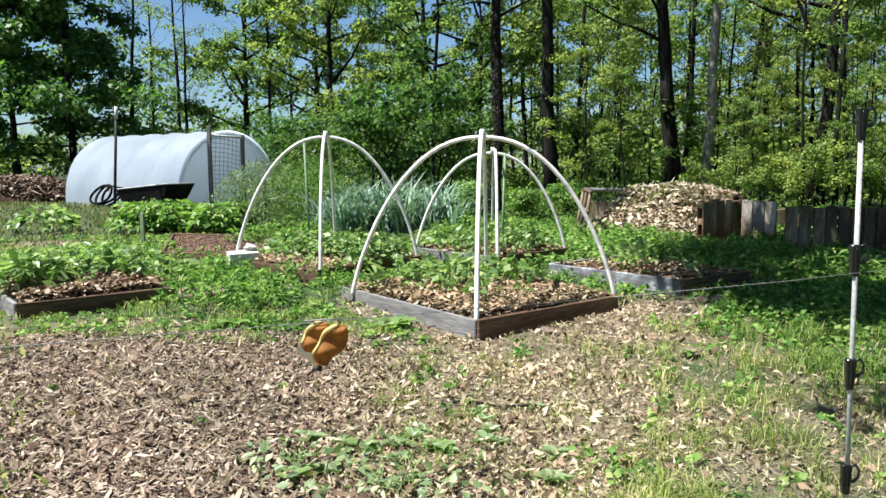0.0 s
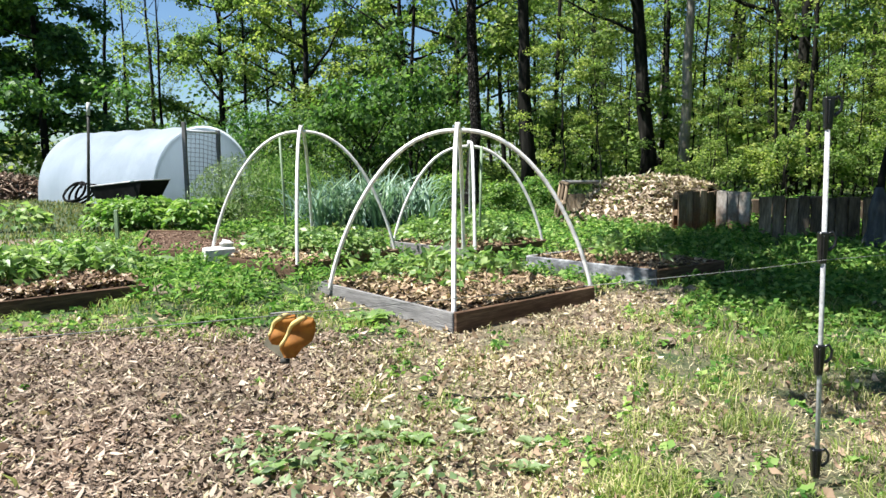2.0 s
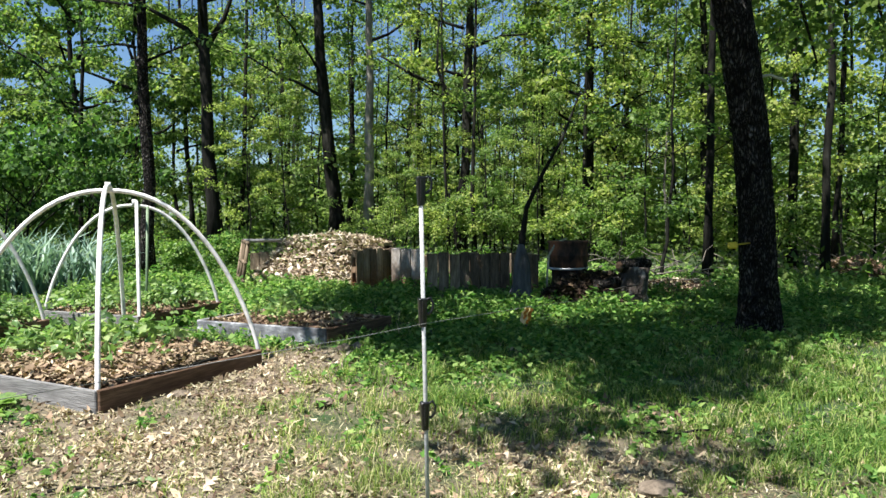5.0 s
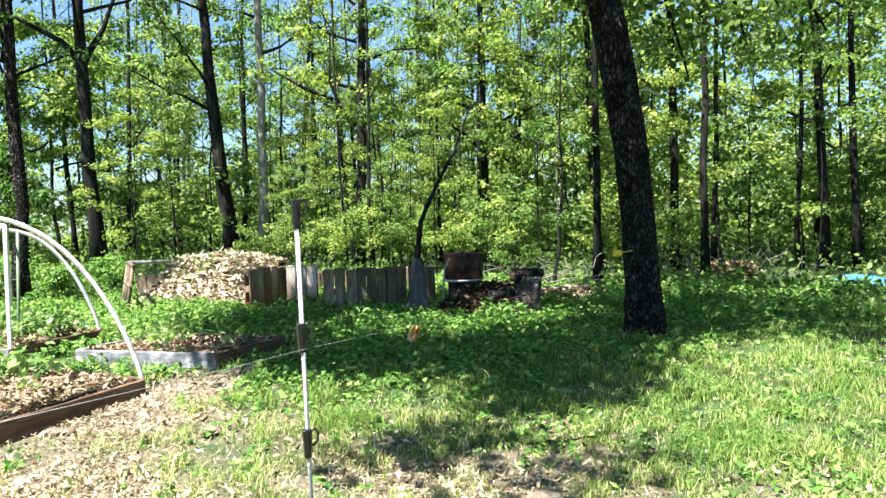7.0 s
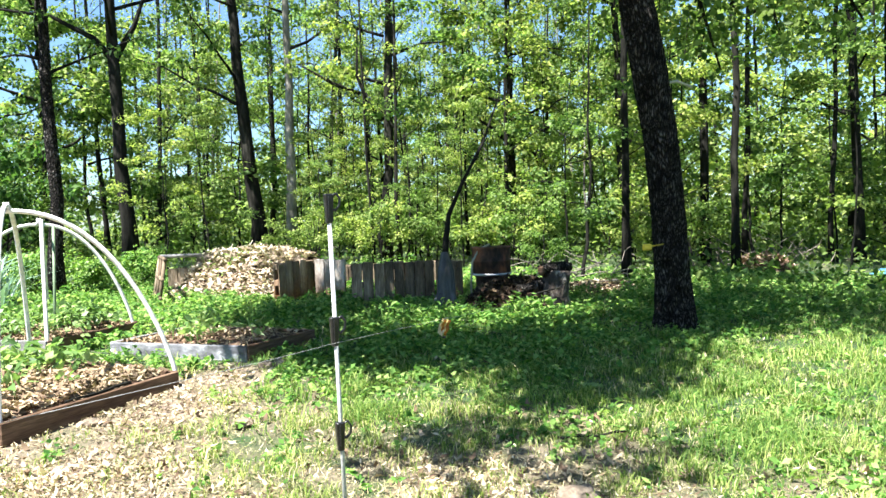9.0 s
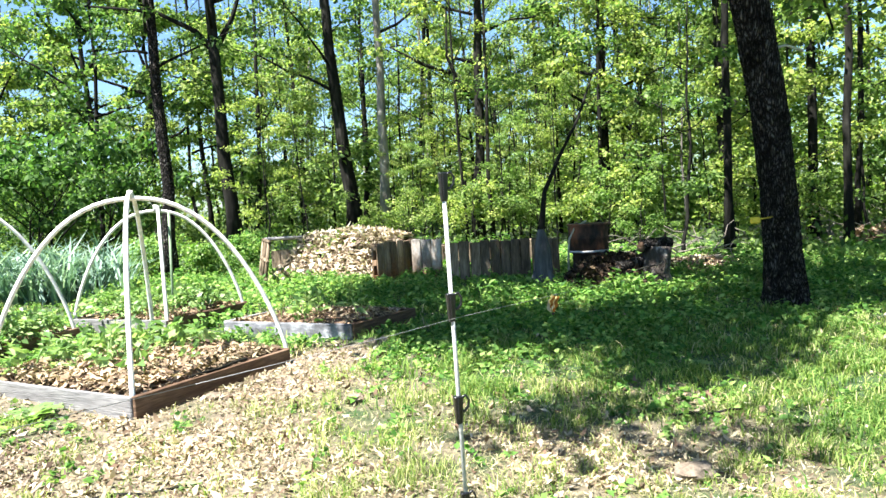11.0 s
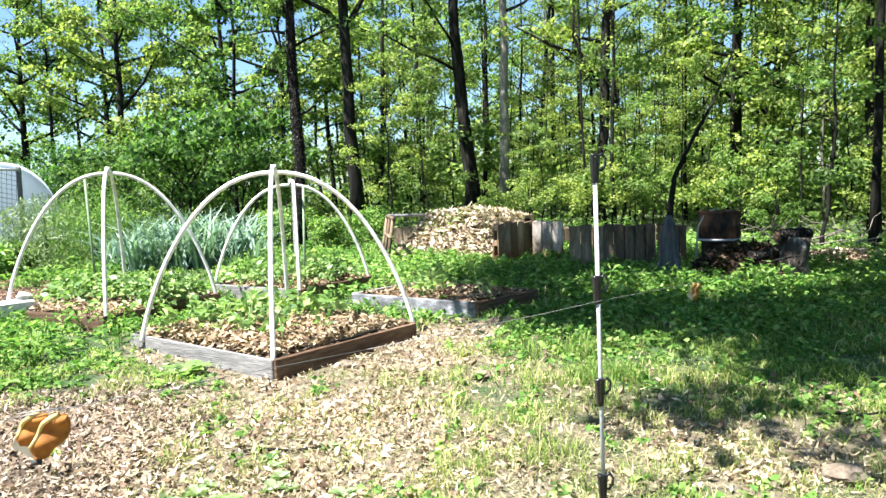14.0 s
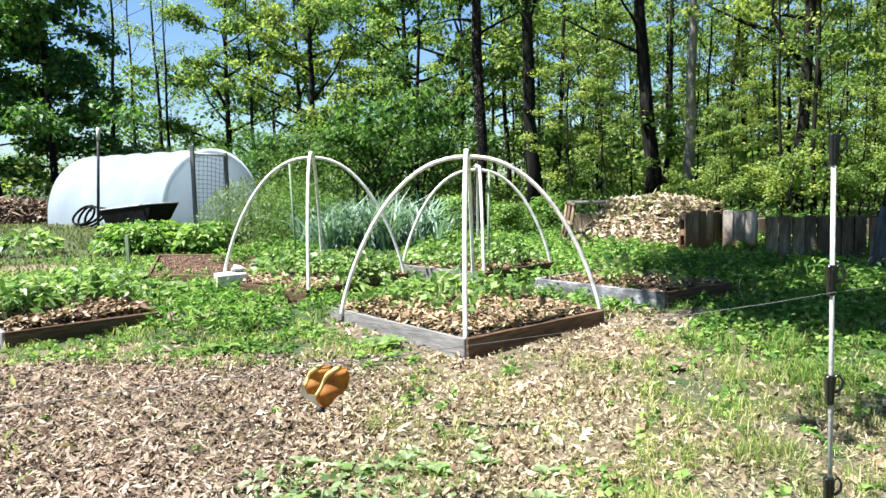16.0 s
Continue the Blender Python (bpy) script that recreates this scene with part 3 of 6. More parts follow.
def make_ground_cover():
    r = np.random.default_rng(21)
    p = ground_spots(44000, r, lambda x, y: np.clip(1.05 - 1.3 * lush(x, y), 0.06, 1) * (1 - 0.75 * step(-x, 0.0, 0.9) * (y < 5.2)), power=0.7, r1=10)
    size = r.uniform(0.018, 0.062, len(p)) * (1 + 0.9 * (r.random(len(p)) < 0.12)) * (0.75 + 0.25 * step(p[:, 1], 2.5, 4.5))
    p[:, 2] += r.uniform(0.004, 0.03, len(p))
    stuff("leaf_litter", curl_arrays(p, size, r.uniform(0, 2 * np.pi, len(p)), 0.27, 0.45, 0.45, r), M["litter"], "dry tan oak leaves scattered over the ground", "leaf litter")
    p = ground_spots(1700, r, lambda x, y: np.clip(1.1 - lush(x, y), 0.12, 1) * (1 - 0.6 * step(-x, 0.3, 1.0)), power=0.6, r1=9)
    p[:, 2] += r.uniform(0.012, 0.035, len(p))
    stuff("oak_leaves", curl_arrays(p, r.uniform(0.035, 0.085, len(p)), r.uniform(0, 2 * np.pi, len(p)), 0.42, 0.75, 0.5, r), M["brown_leaf"], "larger crumpled brown oak leaves on the litter", "leaf litter")
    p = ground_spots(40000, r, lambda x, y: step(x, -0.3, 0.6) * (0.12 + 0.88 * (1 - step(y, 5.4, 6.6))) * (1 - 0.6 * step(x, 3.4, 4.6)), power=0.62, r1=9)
    p[:, 2] += r.uniform(0.002, 0.03, len(p))
    stuff("dry_grass", curl_arrays(p, r.uniform(0.02, 0.065, len(p)), r.uniform(0, 2 * np.pi, len(p)), 0.085, 0.35, 0.4, r), M["thatch"], "fine dry straw-coloured grass lying among the green", "dry grass")
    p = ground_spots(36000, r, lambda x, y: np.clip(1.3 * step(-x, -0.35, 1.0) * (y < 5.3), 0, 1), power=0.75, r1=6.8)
    p[:, 2] += r.uniform(0.004, 0.035, len(p))
    size = 0.03 + 0.075 * r.random(len(p)) ** 1.6
    stuff("wood_chips", curl_arrays(p, size, r.uniform(0, 2 * np.pi, len(p)), 0.19, 0.2, 0.38, r), M["chips"], "weathered brown wood chips on the path", "wood chips")
    tuft = lambda x, y: np.clip(0.42 + 1.0 * wave(x, y, 9.0, 31) + 0.7 * wave(x, y, 27.0, 32), 0.04, 1.5)
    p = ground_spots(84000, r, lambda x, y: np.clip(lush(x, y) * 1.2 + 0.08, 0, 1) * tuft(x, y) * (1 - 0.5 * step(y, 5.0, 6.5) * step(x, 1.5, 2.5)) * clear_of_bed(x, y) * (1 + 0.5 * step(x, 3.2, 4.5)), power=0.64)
    h = r.uniform(0.025, 0.085, len(p)) * (0.6 + 0.8 * lush(p[:, 0], p[:, 1])) * (0.55 + 0.75 * tuft(p[:, 0], p[:, 1]))
    stuff("grass", blade_arrays(p, h * 0.9, r.uniform(0.0022, 0.0046, len(p)) * (1 + p[:, 1] / 7), 1.0, r), M["grass"], "short patchy spring grass with yellowed blades", "grass")
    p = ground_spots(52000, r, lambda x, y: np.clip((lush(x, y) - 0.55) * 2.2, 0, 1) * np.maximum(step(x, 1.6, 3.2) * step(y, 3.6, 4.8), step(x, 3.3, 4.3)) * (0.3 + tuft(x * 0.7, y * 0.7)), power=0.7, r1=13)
    h = r.uniform(0.05, 0.13, len(p)) * (0.5 + 0.6 * tuft(p[:, 0] * 0.7, p[:, 1] * 0.7))
    stuff("green_grass", blade_arrays(p, h, r.uniform(0.004, 0.008, len(p)) * (1 + p[:, 1] / 9), 1.1, r), M["green_grass"], "thick deep green grass under the oak", "grass")
    c = ground_spots(10500, r, lambda x, y: np.clip((lush(x, y) - 0.3) * 1.8, 0.02, 1) * (0.16 + 0.84 * step(y, 4.5, 5.8)) * (1 - 0.75 * step(x, 0.8, 1.3) * (1 - step(x, 3.0, 4.0)) * (1 - step(y, 5.2, 6.2))) * (1 - 0.2 * step(x, 4.0, 5.5) * (1 - step(y, 5.5, 7.0))) * (1 - 0.55 * step(-x, 0.6, 1.1) * (y < 7.2)) * (0.25 + tuft(x * 0.6, y * 0.6)) * clear_of_bed(x, y) * (1 - 0.75 * np.exp(-(((x + 0.25) / 0.6) ** 2 + ((y - 5.4) / 0.5) ** 2))), power=0.72)
    k = r.integers(6, 17, len(c))
    rich = lush(c[:, 0], c[:, 1]) * (0.4 + 0.6 * step(c[:, 1], 4.5, 7)) * (1 - 0.6 * (c[:, 0] < -0.7))
    wide = r.uniform(0.03, 0.1, len(c)) * (0.7 + 0.5 * rich)
    c, wide, rich = np.repeat(c, k, 0), np.repeat(wide, k), np.repeat(rich, k)
    d = unit(r.normal(size=(len(c), 3)))
    p = c + d * [1, 1, 0] * (wide * r.random(len(c)) ** 0.4)[:, None]
    p[:, 2] += 0.012 + np.abs(d[:, 2]) * wide * (0.5 + 0.8 * rich)
    face = unit(d * [0.6, 0.6, 0] + [0, 0, 0.9] + r.normal(size=d.shape) * 0.35)
    along = unit(np.cross(face, r.normal(size=d.shape)))
    stuff("low_weeds", leaf_arrays(p, (0.025 + 0.055 * r.random(len(p)) ** 1.5) * (0.75 + 0.4 * rich), along, 0.75, 0.25, r, face), M["weed"], "lush low green weeds and clover", "weeds")
    a, d = np.radians(r.uniform(62, 324, 16000)), 1.2 + 15 * r.random(16000) ** 0.7
    p = np.stack([0.85 + d * np.sin(a), -0.5 + d * np.cos(a)], 1)
    p = np.concatenate([p, gz(p[:, 0], p[:, 1])[:, None]], 1)
    stuff("meadow", blade_arrays(p, r.uniform(0.05, 0.14, len(p)), r.uniform(0.012, 0.03, len(p)), 0.9, r), M["grass"], "patchy spring grass behind the fence line", "grass")
    p = p[::2] + r.normal(size=p[::2].shape) * [0.4, 0.4, 0]
    p[:, 2] = gz(p[:, 0], p[:, 1]) + r.uniform(0.004, 0.03, len(p))
    along = unit(r.normal(size=(len(p), 3)) * [1, 1, 0.2])
    stuff("dry_leaves", leaf_arrays(p, r.uniform(0.04, 0.11, len(p)), along, 0.42, 0.5, r), M["litter"], "dry tan leaves in the grass behind the fence", "leaf litter")
    x = np.concatenate([r.uniform(-16, 26, 30000), r.uniform(9, 24, 9000)])
    y = np.concatenate([r.uniform(13.5, 32, 30000), r.uniform(1, 14, 9000)])
    ok = ~((x < -3.5) & (y < 25)) & ~((x < 7.5) & (y < 13.8))
    x, y = x[ok], y[ok]
    p = np.stack([x, y, gz(x, y) + r.random(len(x)) ** 2 * 0.5], 1)
    along = unit(r.normal(size=(len(p), 3)) + [0, 0, 0.5])
    stuff("woodland_undergrowth", leaf_arrays(p, r.uniform(0.06, 0.16, len(p)), along, 0.6, 0.3, r), M["oak_leaf"], "green undergrowth along the edge of the wood", "undergrowth")


make_ground_cover()

# ---- trees ----
def trunk_arrays(r, height, rad, lean, wobble=0.22):
    zs = np.linspace(-0.1, height, 14)
    f = zs / height
    path = np.stack([lean[0] * f * height + wobble * np.cumsum(r.normal(size=14)) * 0.12, lean[1] * f * height + wobble * np.cumsum(r.normal(size=14)) * 0.12, zs], 1)
    path[:2, :2] = 0
    radii = rad * (1 - 0.8 * np.clip(f, 0, 1)) * (1 + 0.5 * np.exp(-np.clip(zs, 0, None) / (rad * 2.5)))
    return tube_arrays(path, radii, 10, 0.05, r)


def crown_template(r, mat, z0, z1, reach, limbs, clumps, per, leaf, limb_rad, rise=(0.15, 0.6), tight=0.2, droop=0.0, taper=0.55, flat=0.55):
    """Limbs that leave the trunk at many heights, each with full leaf clumps along its outer part and gaps between them."""
    limb_meshes, pos, face, size = [], [], [], []
    for i in range(limbs):
        f = (i + r.random() * 0.6) / limbs
        h = z0 + (z1 - z0) * f
        a = i * 2.4 + r.uniform(-0.5, 0.5)
        l = reach * (1 - taper * f) * r.uniform(0.6, 1.1)
        ts = np.linspace(0, 1, 6)
        way = np.array([math.cos(a), math.sin(a), r.uniform(*rise)])
        bend = np.cumsum(r.normal(size=(6, 3)) * 0.06 * l, 0) * ts[:, None]
        q = np.array([0, 0, h]) + ts[:, None] * way * l + bend - np.array([0, 0, droop]) * (ts[:, None] ** 2) * l
        limb_meshes.append(array_mesh("limb", *tube_arrays(q, limb_rad * (1 - 0.5 * f) * (1 - 0.85 * ts), 5, 0.05, r), True))
        for c in range(clumps):
            t = 0.4 + 0.65 * (c + r.random()) / clumps
            m = np.array([np.interp(min(t, 1.0), ts, q[:, k]) for k in range(3)]) + r.normal(size=3) * [0.2, 0.2, 0.12] * l * 0.5
            s = r.uniform(0.55, 1.25) * reach * tight
            n = max(int(per * r.uniform(0.8, 1.2) * (s / (reach * tight)) ** 1.6), 8)
            p, d = lump_arrays(r, m, s, n, flat)
            pos.append(p)
            face.append(d)
            size.append(r.uniform(0.55, 1.25, n) * leaf)
    pos, face, size = np.concatenate(pos), np.concatenate(face), np.concatenate(size)
    along = unit(np.cross(face, r.normal(size=(len(pos), 3))) - [0, 0, 0.25])
    me = array_mesh("crown", *leaf_arrays(pos, size, along, 0.7, 0.3, r, face))
    me.materials.append(M[mat])
    for k in limb_meshes:
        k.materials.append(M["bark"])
    return limb_meshes, me


tr = np.random.default_rng(5)
CROWNS = {
    "oak": [crown_template(tr, "oak_leaf", 2.6, 9.0, 3.4, 10, 6, 74, 0.135, 0.055, tight=0.145, flat=0.45) for _ in range(4)],
    "low": [crown_template(tr, "shade_toned_leaf", 1.6, 7.4, 2.8, 10, 5, 76, 0.125, 0.04, tight=0.16, flat=0.45) for _ in range(3)],
    "young": [crown_template(tr, "young_leaf", 2.4, 9.2, 3.0, 10, 5, 66, 0.125, 0.045, tight=0.15, flat=0.45) for _ in range(3)],
    "sapling": [crown_template(tr, "oak_leaf", 0.9, 3.6, 1.4, 7, 4, 44, 0.09, 0.014, tight=0.2, flat=0.45) for _ in range(3)],
    "thicket": [crown_template(tr, "spring_leaf", 0.9, 5.4, 1.8, 9, 4, 66, 0.085, 0.014, (0.1, 0.5), 0.17, flat=0.45) for _ in range(4)],
    "bush": [crown_template(tr, k, 0.2, 1.5, 1.5, 7, 4, 62, 0.105, 0.02, (0.4, 1.1), 0.22, flat=0.6) for k in ("shade_toned_leaf", "spring_leaf")],
    "sparse": [crown_template(tr, "young_leaf", 3.4, 10.5, 2.4, 12, 3, 34, 0.1, 0.022, (0.4, 1.0), 0.16) for _ in range(2)],
    "pine": [crown_template(tr, "cedar_leaf", 1.6, 9.4, 3.0, 30, 6, 120, 0.19, 0.04, (0.0, 0.45), 0.17, 0.1, 0.55, 0.65) for _ in range(2)],
    # boughs under higher canopy: their shade comes from the darker leaf colour
    "dark": [crown_template(tr, "shade_toned_leaf", 2.2, 8.5, 3.0, 12, 5, 60, 0.13, 0.05, tight=0.15, flat=0.45) for _ in range(2)],
    "full": [crown_template(tr, "oak_leaf", 2.6, 9.8, 4.2, 15, 6, 125, 0.17, 0.075, (0.25, 0.8), 0.14, 0.0, 0.45, 0.5) for _ in range(3)],
}


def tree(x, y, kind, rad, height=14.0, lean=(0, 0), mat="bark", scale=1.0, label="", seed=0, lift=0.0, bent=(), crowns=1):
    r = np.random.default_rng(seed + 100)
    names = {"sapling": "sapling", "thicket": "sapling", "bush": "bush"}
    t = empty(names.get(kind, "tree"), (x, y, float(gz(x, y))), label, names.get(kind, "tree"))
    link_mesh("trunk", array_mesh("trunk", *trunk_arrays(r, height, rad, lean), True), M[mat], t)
    for way in bent:
        tube("limb", way, np.linspace(rad * 0.5, rad * 0.15, len(way)), M[mat], t, 8, 0.06)
    for k in range(crowns):
        limb_meshes, me = CROWNS[kind][(seed + k) % len(CROWNS[kind])]
        turn = r.uniform(0, 6.28)
        up = lift + 1.2 * k
        sz = scale * r.uniform(0.9, 1.1)
        for m in [me] + limb_meshes:
            c = new("crown" if m is me else "limb", m)
            c.parent = t
            c.location = (lean[0] * (up + 4.5), lean[1] * (up + 4.5), up)
            c.rotation_euler = (0, 0, turn)
            c.scale = (scale, scale, sz)
    return t


# trees whose trunks stand out: place, kind, trunk radius, lean, bark
tree(1.72, 17.0, "young", 0.16, 15, (-0.02, 0), label="tall dark-barked oak at the edge of the wood", seed=1, crowns=2, lift=2.2, bent=([(-0.1, 0, 4.5), (-0.5, 0, 5.0), (-1.3, 0, 5.4), (-2.6, 0, 5.5)], [(-0.1, 0, 4.6), (0.3, 0, 5.3), (0.7, 0, 6.4)]))
tree(0.47, 12.7, "dark", 0.115, 11, (-0.012, 0), "oak_bark", label="slim dark tree standing behind the raised beds", seed=2, crowns=2, lift=2.0, scale=0.6)
tree(5.5, 18.0, "young", 0.13, 14, (0.022, 0), "pale_bark", label="straight pale-barked tree behind the compost bins", seed=3, crowns=1, lift=2.4)
tree(4.85, 18.8, "young", 0.19, 13, (-0.075, 0.0), label="dark leaning oak behind the compost pile", seed=4, crowns=1, lift=1.2)
tree(7.25, 16.0, "young", 0.13, 14, (0.02, 0), label="dark forked oak with fresh green leaves", seed=5, crowns=1, lift=1.4, bent=([(0.05, 0, 3.3), (-0.3, 0, 3.7), (-0.55, 0, 4.3), (-0.5, 0, 5.4)], [(-0.5, 0, 3.9), (-1.1, 0, 4.1), (-1.9, 0, 4.5)]))
tree(9.45, 9.9, "young", 0.075, 15, (0, 0), label="slim dark tree at the wood's edge", seed=6, lift=2.6)
tree(11.7, 9.6, "young", 0.075, 15, (0.01, 0), label="slim dark tree at the wood's edge", seed=7, lift=3.0)
tree(8.6, 10.0, "sapling", 0.035, 5, (0.03, 0), label="thin sapling with a bare lower stem", seed=8)
for k, (x, y, rad, lean) in enumerate(((11.3, 12.2, 0.09, 0.0), (12.6, 11.3, 0.1, -0.01), (13.2, 10.8, 0.06, 0.03), (14.6, 9.9, 0.05, 0.02), (15.2, 9.7, 0.1, -0.03), (15.5, 9.2, 0.08, -0.02), (16.4, 8.4, 0.09, 0.0))):
    tree(x, y, "young", rad, 15, (lean, 0), label="slim dark-trunked tree in the open wood", seed=60 + k, lift=2.6)

# trees behind the greenhouse and in the middle of the wood's edge
for k, (x, y, kind, rad, h, sc, lab) in enumerate((
        (-16.3, 27.8, "pine", 0.16, 11, 1.2, "dense green tree with tiered boughs behind the greenhouse"),
        (-19.4, 28.8, "pine", 0.16, 10, 1.15, "dense green tree with tiered boughs behind the greenhouse"),
        (-15.2, 30.5, "sparse", 0.12, 11, 1.0, "tall spring tree with few leaves"),
        (-14.2, 33.0, "sparse", 0.10, 12, 1.05, "tall spring tree with few leaves"),
        (-13.0, 31.0, "sparse", 0.08, 10, 0.9, "tall spring tree with few leaves"),
        (-12.2, 36.0, "sparse", 0.1, 11, 1.0, "tall spring tree with few leaves"),
        (-10.4, 38.0, "sparse", 0.1, 11, 1.1, "tall spring tree with few leaves"),
        (-9.4, 31.0, "young", 0.09, 10, 0.9, "tall spring tree with few leaves"),
        (-7.0, 38.0, "sparse", 0.1, 11, 1.1, "tall spring tree with few leaves"),
        (-4.9, 36.0, "young", 0.1, 11, 1.0, "tall spring tree with few leaves"),
        (-17.0, 36.0, "sparse", 0.1, 11, 1.1, "tall spring tree with few leaves"),
        (-11.2, 33.0, "full", 0.15, 11, 1.15, "broad leafy oak behind the greenhouse"),
        (-8.2, 34.5, "full", 0.15, 11, 1.1, "broad leafy oak behind the greenhouse"),
        (-5.9, 27.5, "full", 0.15, 11, 0.95, "broad leafy oak with a dark trunk"),
        (-3.9, 31.0, "oak", 0.13, 11, 1.0, "leafy oak with a dark trunk"),
        (-2.2, 26.5, "full", 0.13, 11, 0.85, "leafy oak with a dark trunk"),
        (0.9, 24.0, "low", 0.06, 10, 1.1, "leafy tree at the edge of the wood"),
        (-1.2, 18.6, "dark", 0.06, 10, 0.9, "leafy oak with low dark boughs"),
        (-0.1, 21.5, "full", 0.06, 10, 0.8, "leafy oak with low dark boughs"))):
    tree(x, y, kind, rad, h, (0.01 * (k % 3 - 1), 0), scale=sc, label=lab, seed=200 + k)

FOREST = np.random.default_rng(33)


def plant_forest():
    """Rows of wood behind the garden, thicker to the rear."""
    n = 0
    lab = "woodland tree with a dark trunk and fresh green leaves"
    for y0, y1, x0, x1, count, kinds in ((22, 25, 2, 22, 4, "young oak young"), (34, 40, 1, 32, 6, "oak young young"), (13, 19, 9.5, 20, 5, "young oak young"),
                                         (4, 13, 15, 25, 5, "young oak young"), (-6, 8, 18, 30, 7, "oak young young"), (6, 20, 24, 36, 8, "oak low young"), (14, 26, 16, 30, 5, "young oak low")):
        for i in range(count):
            x = x0 + (x1 - x0) * (i + FOREST.random()) / count
            y = FOREST.uniform(y0, y1)
            k = kinds.split()[int(FOREST.integers(len(kinds.split())))]
            n += 1
            tree(x, y, k, FOREST.uniform(0.04, 0.09), FOREST.uniform(10, 12.5), (FOREST.normal() * 0.03, 0), scale=FOREST.uniform(0.85, 1.15), label=lab, seed=n + 20)
    for i in range(46):
        x, y = FOREST.uniform(1, 24), FOREST.uniform(19, 34)
        n += 1
        tree(x, y, "sparse", FOREST.uniform(0.035, 0.09), FOREST.uniform(9, 13), (FOREST.normal() * 0.04, 0), "pale_bark" if i % 5 == 0 else "bark",
             scale=0.8, label="slim bare-stemmed tree in the wood", seed=n + 20)
    for i in range(46):
        x = 1.5 + 17 * (i + FOREST.random()) / 34 if i < 34 else FOREST.uniform(10.5, 16)
        y = (FOREST.uniform(18.7, 22) if i % 3 == 0 else FOREST.uniform(25.5, 31.5)) if i < 34 else FOREST.uniform(9.5, 16)
        n += 1
        tree(x, y, "thicket", FOREST.uniform(0.02, 0.04), FOREST.uniform(4.5, 6.5), (FOREST.normal() * 0.04, 0), scale=FOREST.uniform(0.9, 1.35),
             label="slender sunlit sapling at the edge of the wood", seed=n + 20)
    for i in range(17):
        k = (0.09, 0.13, 0.285, 0.325, 0.43, 0.48, 0.53, 0.58, 0.63, 0.68)[i % 10]
        y = FOREST.uniform(14.8, 16.6) if i < 10 else FOREST.uniform(17.2, 19.5) if i < 14 else FOREST.uniform(13.4, 15.2)
        n += 1
        tree(0.9 + (k + FOREST.normal() * 0.012) * (y + 0.5), y, "thicket", 0.02, 3.8, (FOREST.normal() * 0.04, 0), scale=FOREST.uniform(0.5, 0.75), label="sunlit leafy sapling behind the compost bins", seed=n + 20)
    for i in range(9):
        f = 0.4 + 0.6 * (i + FOREST.random()) / 9
        x, y = (2.5 + 12 * f, FOREST.uniform(15.5, 17.5)) if f < 0.6 else (9.7 + 11 * (f - 0.6), FOREST.uniform(12.5, 15.0) - 14 * (f - 0.6))
        n += 1
        tree(x, y, "thicket", FOREST.uniform(0.02, 0.035), FOREST.uniform(4.5, 6), (FOREST.normal() * 0.04, 0), scale=FOREST.uniform(0.75, 1.15), label="sunlit leafy sapling at the wood's edge", seed=n + 20, lift=FOREST.uniform(0.0, 1.3))
    for i in range(11):
        x, y = FOREST.uniform(5.8, 12.8), FOREST.uniform(13.2, 18.0)
        n += 1
        tree(x, y, "sparse", FOREST.uniform(0.025, 0.055), FOREST.uniform(9, 12), (FOREST.normal() * 0.04, 0), "pale_bark" if i == 5 else "bark", scale=0.7, label="slim bare-stemmed tree at the edge of the wood", seed=n + 20)
    for i in range(20):
        x, y = (4.6 + 5.2 * (i + FOREST.random()) / 12, FOREST.uniform(14.2, 17.0)) if i < 12 else (FOREST.uniform(8.2, 12.0), FOREST.uniform(9.8, 13.2))
        n += 1
        tree(x, y, "bush", 0.02, 1.3, (0, 0), scale=FOREST.uniform(0.45, 0.8), label="sunlit green bush behind the compost bins", seed=2 * n + 1)
    for i in range(15):
        x = FOREST.uniform(-2, 24)
        y = max(FOREST.uniform(17, 27), 15 - 0.5 * x)
        n += 1
        tree(x, y, "sapling", FOREST.uniform(0.015, 0.035), FOREST.uniform(3.5, 5), (FOREST.normal() * 0.05, 0), scale=FOREST.uniform(0.9, 1.5),
             label="young sapling under the trees", seed=n + 20)
    for i in range(20):
        x, y = FOREST.uniform(13.5, 28), FOREST.uniform(-2, 15)
        n += 1
        tree(x, y, "bush" if i % 2 else "sapling", 0.03, 1.8 if i % 2 else 4.2, (0, 0), scale=FOREST.uniform(0.7, 1.4), label="leafy shrub in the open wood", seed=n + 20)
    for i in range(30):
        x = FOREST.uniform(-9, 22)
        y = FOREST.uniform(17, 24) if -3.5 < x < 3 else FOREST.uniform(24, 33)
        n += 1
        # bushes left of x = 4 get the leaf with shade in its colour
        tree(x, y, "bush", 0.03, 1.8, (0, 0), scale=FOREST.uniform(0.8, 1.5), label="leafy green shrub at the wood's edge", seed=int(x > 4))


plant_forest()


